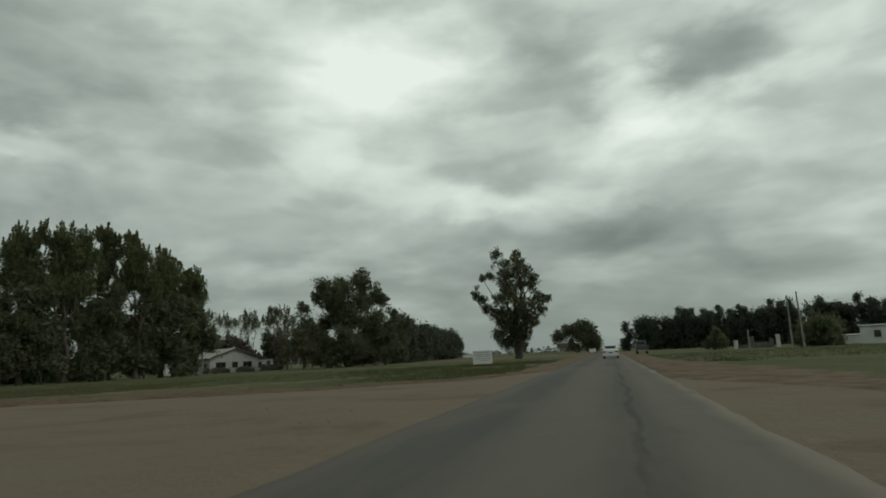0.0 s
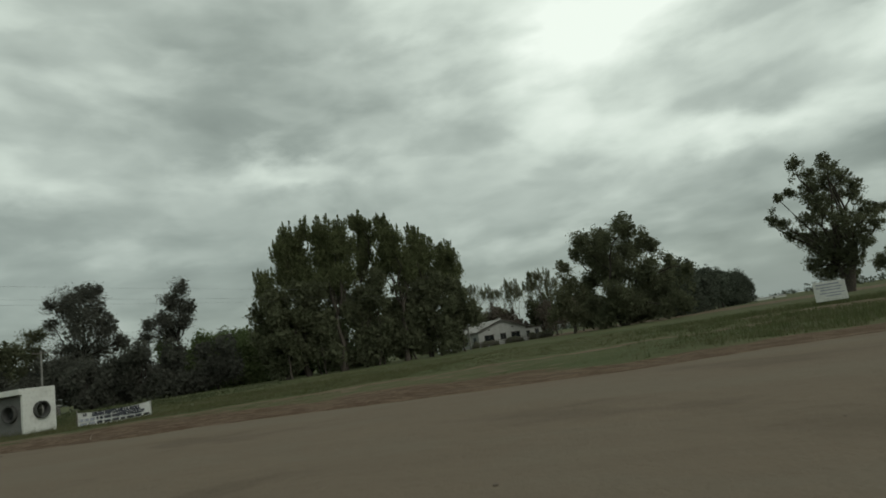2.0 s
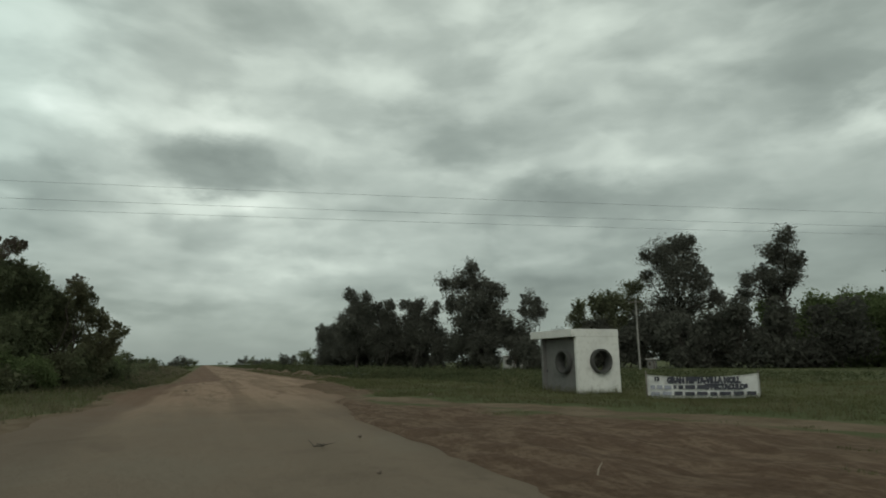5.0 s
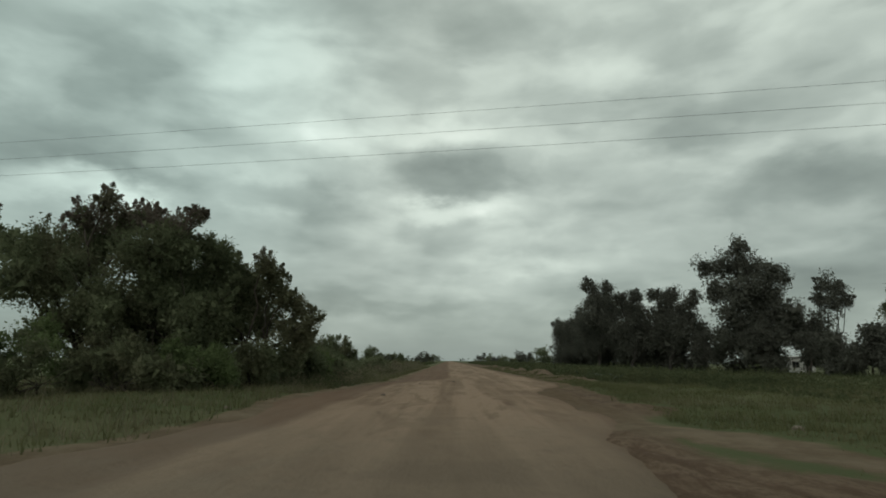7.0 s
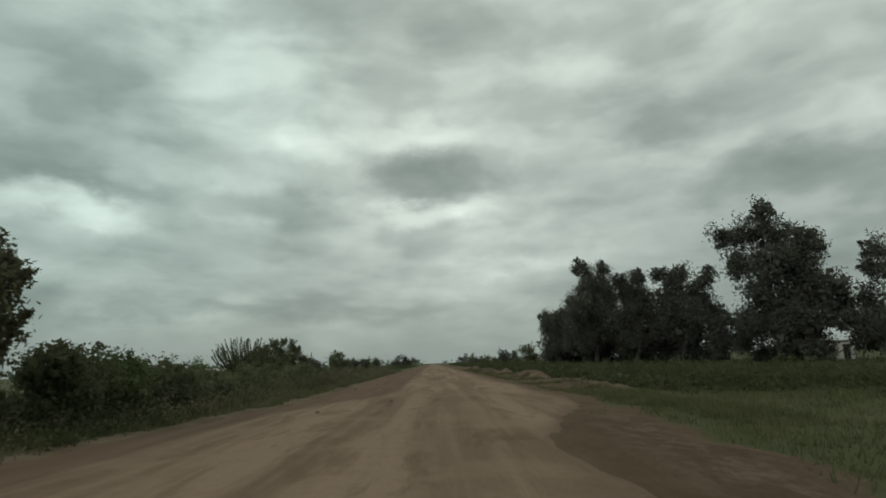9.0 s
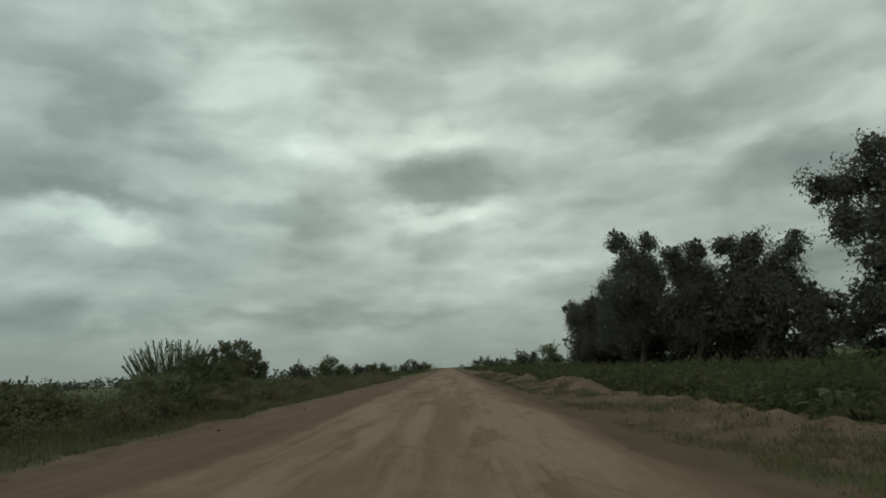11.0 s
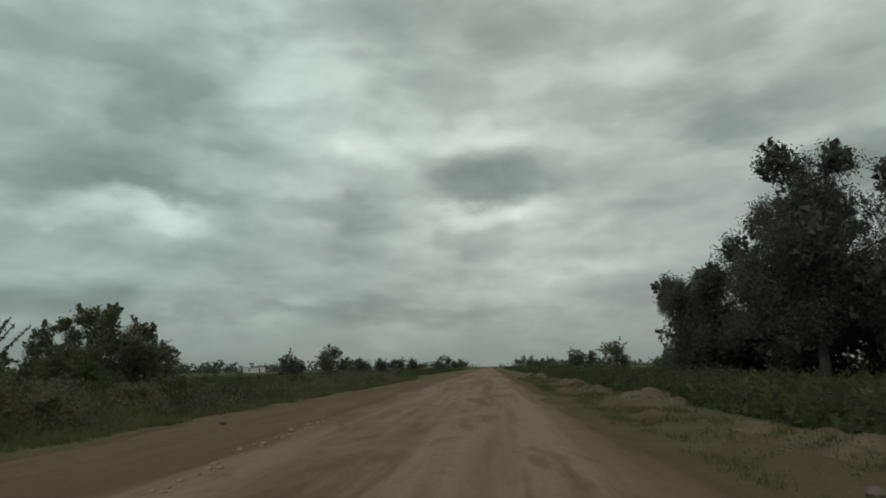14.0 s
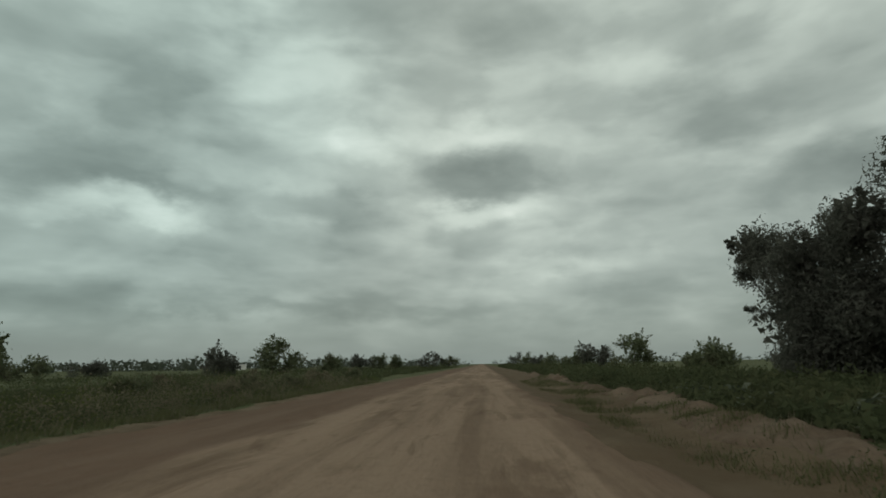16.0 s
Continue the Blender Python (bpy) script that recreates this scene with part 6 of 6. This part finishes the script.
def flatbed(x, y):
    root = thing("truck", pose(x, y, 0.0, 0, 0, -23.6), "dark flatbed truck parked on the shoulder", "truck")
    cab = [(0.9, 0.55), (2.9, 0.55), (2.95, 1.3), (2.6, 2.35), (1.1, 2.4), (0.9, 1.3)]
    part("cab", (profile_body(cab, 2.0, 0.1, 0.06), M_DARKCAR), root)
    block("rear_window", (1.4, 0.04, 0.55), (0, 0.98, 1.85), M_GLASS, root, 0.01)
    block("bed", (2.1, 3.9, 0.16), (0, -1.15, 0.98), M_DARKCAR, root, 0.02)
    for s in (-1, 1):
        block("side_board", (0.06, 3.9, 0.45), (s * 1.05, -1.15, 1.28), M_DARKCAR, root, 0.01)
        block("tail_lamp", (0.22, 0.05, 0.12), (s * 0.85, -3.12, 0.85), M_REDLAMP, root)
    block("tail_board", (2.04, 0.06, 0.45), (0, -3.08, 1.28), M_DARKCAR, root, 0.01)
    block("chassis", (0.9, 5.4, 0.22), (0, -0.3, 0.70), M_INK, root, 0.01)
    block("bumper", (1.9, 0.12, 0.18), (0, -3.12, 0.60), M_STEEL, root, 0.02)
    for wx in (-0.85, 0.85):
        for wy in (-1.9, 2.0):
            wheel(root, wx, wy, 0.42, 0.26)


flatbed(126.3, 147.0)


def stone(x, y, r, seed, name="stone", mat=None, label="dark clod of earth lying on the dirt road", group="clods on the dirt road"):
    rng = np.random.default_rng(seed)
    bm = bmesh.new()
    bmesh.ops.create_icosphere(bm, subdivisions=2, radius=r)
    for v in bm.verts:
        v.co *= 1 + 0.28 * noise.noise(v.co * (1.4 / r) + Vector((seed * 3.1, 0, 0)))
        v.co.z *= 0.65
    me = bpy.data.meshes.new(name)
    bm.to_mesh(me)
    bm.free()
    me.materials.append(mat or M_STONE)
    ob = new(name, me)
    ob.matrix_basis = pose(x, y, r * 0.38, 0, 0, rng.uniform(0, 360))
    return tagged(ob, label, "stone", group)


for i, (x, y, r) in enumerate(((19.6, 66.15, 0.06), (36.9, 62.4, 0.10), (-3.1, 65.7, 0.07), (15.9, 67.9, 0.07), (3.9, 65.2, 0.06), (54.6, 68.0, 0.03), (51.2, 68.6, 0.035), (40.2, 73.9, 0.11), (30.5, 65.4, 0.08), (8.0, 74.3, 0.05), (-12.0, 75.0, 0.09), (-20.5, 65.2, 0.09))):
    stone(x, y, r, i + 1)
for i, (x, y, r) in enumerate(((73.42, 57.45, 0.035), (72.8, 56.3, 0.03), (73.9, 56.6, 0.03), (73.47, 54.0, 0.04), (73.1, 53.9, 0.028), (73.7, 54.36, 0.025), (72.9, 54.0, 0.035), (73.3, 54.5, 0.02), (74.2, 54.9, 0.03), (71.6, 59.0, 0.04), (75.0, 57.5, 0.03), (73.0, 54.8, 0.018), (73.6, 55.2, 0.02), (74.6, 60.4, 0.03), (70.2, 56.6, 0.03))):
    stone(x, y, r * 0.6, 30 + i, label="small dark stone on the bare crossing", group="stones on the crossing")
# a ridge of loose clods that wheels have left along the road
dice = random.Random(12)
for i in range(56):
    q = i / 55
    stone(-7.4 - 14.5 * q ** 1.15 + dice.uniform(-0.4, 0.4), 68.62 - 1.2 * q + dice.gauss(0, 0.11), dice.uniform(0.012, 0.05), 60 + i, "clod", M_LOOSE, "pale clod in a ridge of loose earth", "ridge of loose clods")


def fallen_twig():
    root = thing("fallen_branch", pose(52.4, 67.75, 0.02, 0, 0, 4) @ Matrix.Scale(0.62, 4), "broken bare branch lying on the dirt road", "branch")
    rng = np.random.default_rng(5)
    t = Tubes()
    t.add(*limb(rng, (-1.5, 0.05, 0.02), (0.15, 0, 0.05), 0.007, 0.012, 0.05), 5)
    for _ in range(12):
        t.add(*limb(rng, (0.05, 0, 0.05), (rng.uniform(-0.3, 0.4), rng.uniform(-0.3, 0.3), rng.uniform(0.02, 0.13)), 0.009, 0.004, 0.12), 4)
    part("wood", t.mesh("branch", M_BARK), root)
    stick = thing("stick", pose(55.6, 70.2, 0.0, 0, 12, 0), "short pale stick standing in the mud", "stick")
    t = Tubes()
    t.add([(0, 0, -0.1), (0.02, 0, 0.05), (0.05, 0.02, 0.13)], (0.012, 0.010, 0.007), 6)
    part("wood", t.mesh("stick", M_DRYWOOD), stick)


fallen_twig()

# ---- grass, weeds and far woods ----


def blades(name, label, points, lo, hi, width, mat, per, seed, lean=1.1, clump=0.12):
    """Many grass tufts as one mesh of bent blades."""
    rng = np.random.default_rng(seed)
    p = np.repeat(points, per, 0)
    n = len(p)
    p = p + rng.normal(0, clump, (n, 2))
    z = surface_height(p[:, 0], p[:, 1])
    base = np.column_stack([p, z - 0.02])
    a = rng.uniform(0, 2 * np.pi, n)
    out = np.column_stack([np.cos(a), np.sin(a), np.zeros(n)])
    side = np.column_stack([-np.sin(a), np.cos(a), np.zeros(n)])
    tall = np.repeat(rng.uniform(lo, hi, len(points)), per) * rng.uniform(0.55, 1.1, n)
    # trodden short between the crossing and the wheel track
    near = step(p[:, 0], 34, 40) * (1 - step(p[:, 0], 70, 76)) * (p[:, 1] > 68)
    tall = tall * (1 - 0.7 * near * (1 - step(p[:, 1], track_line(p[:, 0]) + 0.5, track_line(p[:, 0]) + 2.5)))
    bend = (rng.uniform(0.1, 1, n) * lean * tall)[:, None]
    w = (width * rng.uniform(0.6, 1.3, n))[:, None]
    up = np.array([0, 0, 1.0]) * tall[:, None]
    v = np.stack([base - side * w, base + side * w, base + up + out * bend], 1).reshape(-1, 3)
    me = mesh_of(name, v, np.arange(3 * n).reshape(-1, 3), mat)
    return tagged(new(name, me), label, "grass", kind="stuff")


def scatter(n, x0, x1, y0, y1, seed, most=0.45, power=1.0, towards=None):
    """Random places where the soil is not bare; towards: a line y that they crowd to."""
    rng = np.random.default_rng(seed)
    x = rng.uniform(x0, x1, n)
    q = rng.uniform(0, 1, n) ** power
    y = y0 + (y1 - y0) * q
    soil, _ = soil_and_mud(x, y)
    s, north = dirt_south(x), dirt_north(x)
    u = x * ACROSS[0] + y * ACROSS[1]
    keep = (soil + 0.35 * waves(x, y, 2.3, 91) < most) & ((y < s - 0.15) | (y > north + 0.2)) & ((u < ROAD_L - 0.6) | (u > ROAD_R + 0.6))
    return np.column_stack([x, y])[keep]


def weeds(name, label, points, lo, hi, leaf, mat, per, seed, spread=0.16, edge=None, slope=0.25, patch=4.5):
    """Leafy weeds as one mesh, in drifts; edge: a line y from which they grow taller as they stand further off."""
    rng = np.random.default_rng(seed)
    x, y = points[:, 0], points[:, 1]
    z = surface_height(x, y)
    h = rng.uniform(lo, hi, len(points)) * np.clip(0.62 + 0.9 * waves(x, y, patch, seed), 0.06, 1.35)
    if edge is not None:
        h *= np.clip(0.15 + slope * np.abs(y - edge), 0.15, 1.0)
    keep = h > 0.05
    points, z, h = points[keep], z[keep], h[keep]
    c, sp = [], []
    for q in (0.12, 0.38, 0.64, 0.9):
        c.append(np.column_stack([points + rng.normal(0, 0.10, points.shape), z + h * q]))
        sp.append(np.minimum(spread, 0.06 + 0.45 * h))
    c, sp = np.concatenate(c), np.concatenate(sp)
    v, f = leaves(c, np.zeros_like(c), per, sp, leaf, rng, 0.5, -0.5, 0.6)
    v[:, 2] = np.maximum(v[:, 2], -0.2)
    return tagged(new(name, mesh_of(name, v, f, mat)), label, "weeds", kind="stuff")


def thinned(points, x0, x1, seed):
    """Fewer places towards x0."""
    rng = np.random.default_rng(seed)
    return points[rng.uniform(0, 1, len(points)) < step(points[:, 0] + 3 * waves(points[:, 0], points[:, 1], 7, seed), x0, x1)]


blades("verge_grass", "green tufted grass round the bus shelter", scatter(19000, 14, 62, 72.5, 98, 11, 0.5, 1.5), 0.05, 0.24, 0.011, M_GRASS, 7, 21)
blades("meadow_grass", "rough green and straw meadow grass", scatter(20000, 40, 98, 74, 118, 12, 0.4, 1.3), 0.04, 0.16, 0.013, M_GRASS, 6, 22)
blades("straw_grass", "dry straw-coloured grass stems", scatter(5200, -30, 95, 72.5, 105, 13, 0.55, 1.6), 0.10, 0.32, 0.006, M_DRY, 5, 23)
blades("southern_verge_grass", "rough grass on the southern verge", scatter(18000, -72, 46, 63.9, 46, 14, 0.75, 1.7), 0.05, 0.30, 0.013, M_GRASS, 7, 24)
blades("southern_straw", "dry grass stems on the southern verge", scatter(6000, -70, 46, 63.8, 50, 15, 0.8, 1.5), 0.12, 0.55, 0.007, M_DRY, 6, 25)
blades("bank_grass", "green grass in patches between the road lip and the bank", scatter(8000, -75, 26, 74.5, 76.4, 16, 0.80), 0.05, 0.22, 0.009, M_GRASS, 9, 26)
weeds("bank_tufts", "dull olive weed tufts scattered over the soil bank", scatter(420, -75, 24, 74.8, 78.0, 19, 1.1), 0.04, 0.15, 0.05, M_WEED, 6, 49, 0.12, None, 0.2, 3.0)
blades("bank_straw", "dry stems scattered over the soil bank", scatter(1300, -75, 24, 74.8, 78.0, 20, 1.1), 0.06, 0.24, 0.006, M_DRY, 6, 50)
blades("eastern_verge_grass", "short green grass east of the paved road", scatter(11000, 88, 150, 50, 125, 17, 0.4), 0.06, 0.18, 0.03, M_GRASS, 6, 27)
blades("tongue_grass", "long grass beside the notice board", thinned(scatter(13000, 66, 100, 70, 108, 18, 0.35), 72, 86, 19), 0.14, 0.48, 0.015, M_LUSH, 8, 28, 0.7)


tuft = np.random.default_rng(95)
edge = [(41.5 + 0.0 * q, 79.4 + 2.1 * q) for q in np.linspace(0, 1, 60)] + [(38.8 + 2.6 * q, 79.45 + 0.04 * q) for q in np.linspace(0, 1, 60)] + [(42.6 + 2.5 * q, 80.9 + 3.9 * q) for q in np.linspace(0, 1, 110)]
blades("foot_grass", "taller grass against the shelter and the banner", np.array(edge) + tuft.normal(0, 0.14, (230, 2)) + (0.06, -0.06), 0.10, 0.42, 0.007, M_GRASS, 9, 96, 0.8)
weeds("bank_weeds", "dark broad-leaved weeds behind the soil bank", scatter(8600, -70, 18, 77.3, 88, 31, 1.2, 1.6), 0.25, 0.75, 0.21, M_WEED, 3, 41, 0.20, 76.9, 0.5)
weeds("far_bank_weeds", "dark weeds along the soil bank", scatter(5200, -250, -70, 77.5, 92, 32, 1.2, 1.5), 0.3, 0.9, 0.30, M_WEED, 3, 42, 0.3)
weeds("southern_weeds", "tangled green weeds on the southern verge", scatter(8000, -34, 26, 62.9, 50, 33, 0.9, 1.5), 0.25, 1.10, 0.10, M_WEED, 4, 43, 0.2, 63.2, 0.16)
weeds("low_southern_weeds", "low green weeds on the southern verge", scatter(6600, -80, -30, 62.9, 48, 37, 0.9, 1.4), 0.15, 0.8, 0.095, M_WEED, 4, 47, 0.2, 63.2, 0.22)
weeds("far_southern_weeds", "scrubby green field south of the road", scatter(9000, -280, -75, 62.0, 20, 34, 0.8, 1.6), 0.12, 0.55, 0.20, M_WEED, 3, 44, 0.35, 63.0, 0.12, 9)
weeds("field_weeds", "low green weeds across the northern field", scatter(8000, -60, 40, 80, 112, 35, 0.8, 1.3), 0.10, 0.42, 0.14, M_WEED, 3, 45, 0.2)
weeds("yellow_green_weeds", "yellow-green weeds in drifts on the verge", scatter(4000, -80, 10, 62.8, 54.0, 38, 0.9, 1.3), 0.15, 0.60, 0.075, M_LIME, 5, 48, 0.16, 63.2, 0.25, 6.0)
weeds("pale_weeds", "pale dry shrubby weeds at the road's edge", scatter(1100, -70, 26, 63.0, 60.0, 36, 0.9), 0.3, 0.95, 0.08, M_DRY, 9, 46, 0.2, None, 0.2, 3.0)


def far_woods():
    rng = np.random.default_rng(77)
    c, size = [], []
    for _ in range(1000):
        a = radians(rng.uniform(-75, 175))
        d = rng.uniform(420, 1100)
        thin = 0.5 + 0.5 * math.sin(a * 9) + 0.4 * math.sin(a * 23 + 1)
        south_west = 1.75 < a < 2.6
        if rng.uniform(0, 1) > 0.35 + 0.5 * thin + 0.5 * south_west:
            continue
        x, y = 40 - math.sin(a) * d, 70 + math.cos(a) * d
        if abs(y - 69) < 16 and x < 0:
            continue
        u = x * ACROSS[0] + y * ACROSS[1]
        if 35 < u < 66:
            continue
        h = rng.uniform(3.0, 7.5) * (d / 800) ** 0.3 * (1.35 if south_west else 1.0)
        for _ in range(14):
            c.append((x + rng.normal(0, h * 0.8), y + rng.normal(0, h * 0.8), max(0.3, h * rng.uniform(0.05, 0.8))))
            size.append(h * 0.27)
    c, size = np.array(c), np.array(size)
    v, f = leaves(c, np.zeros_like(c), 8, size * 0.6, np.repeat(size * 0.9, 8), rng, 0.8)
    tagged(new("far_woods", mesh_of("far_woods", v, f, M_PINE)), "distant dark tree belts on the flat horizon", "far woods", kind="stuff")


far_woods()
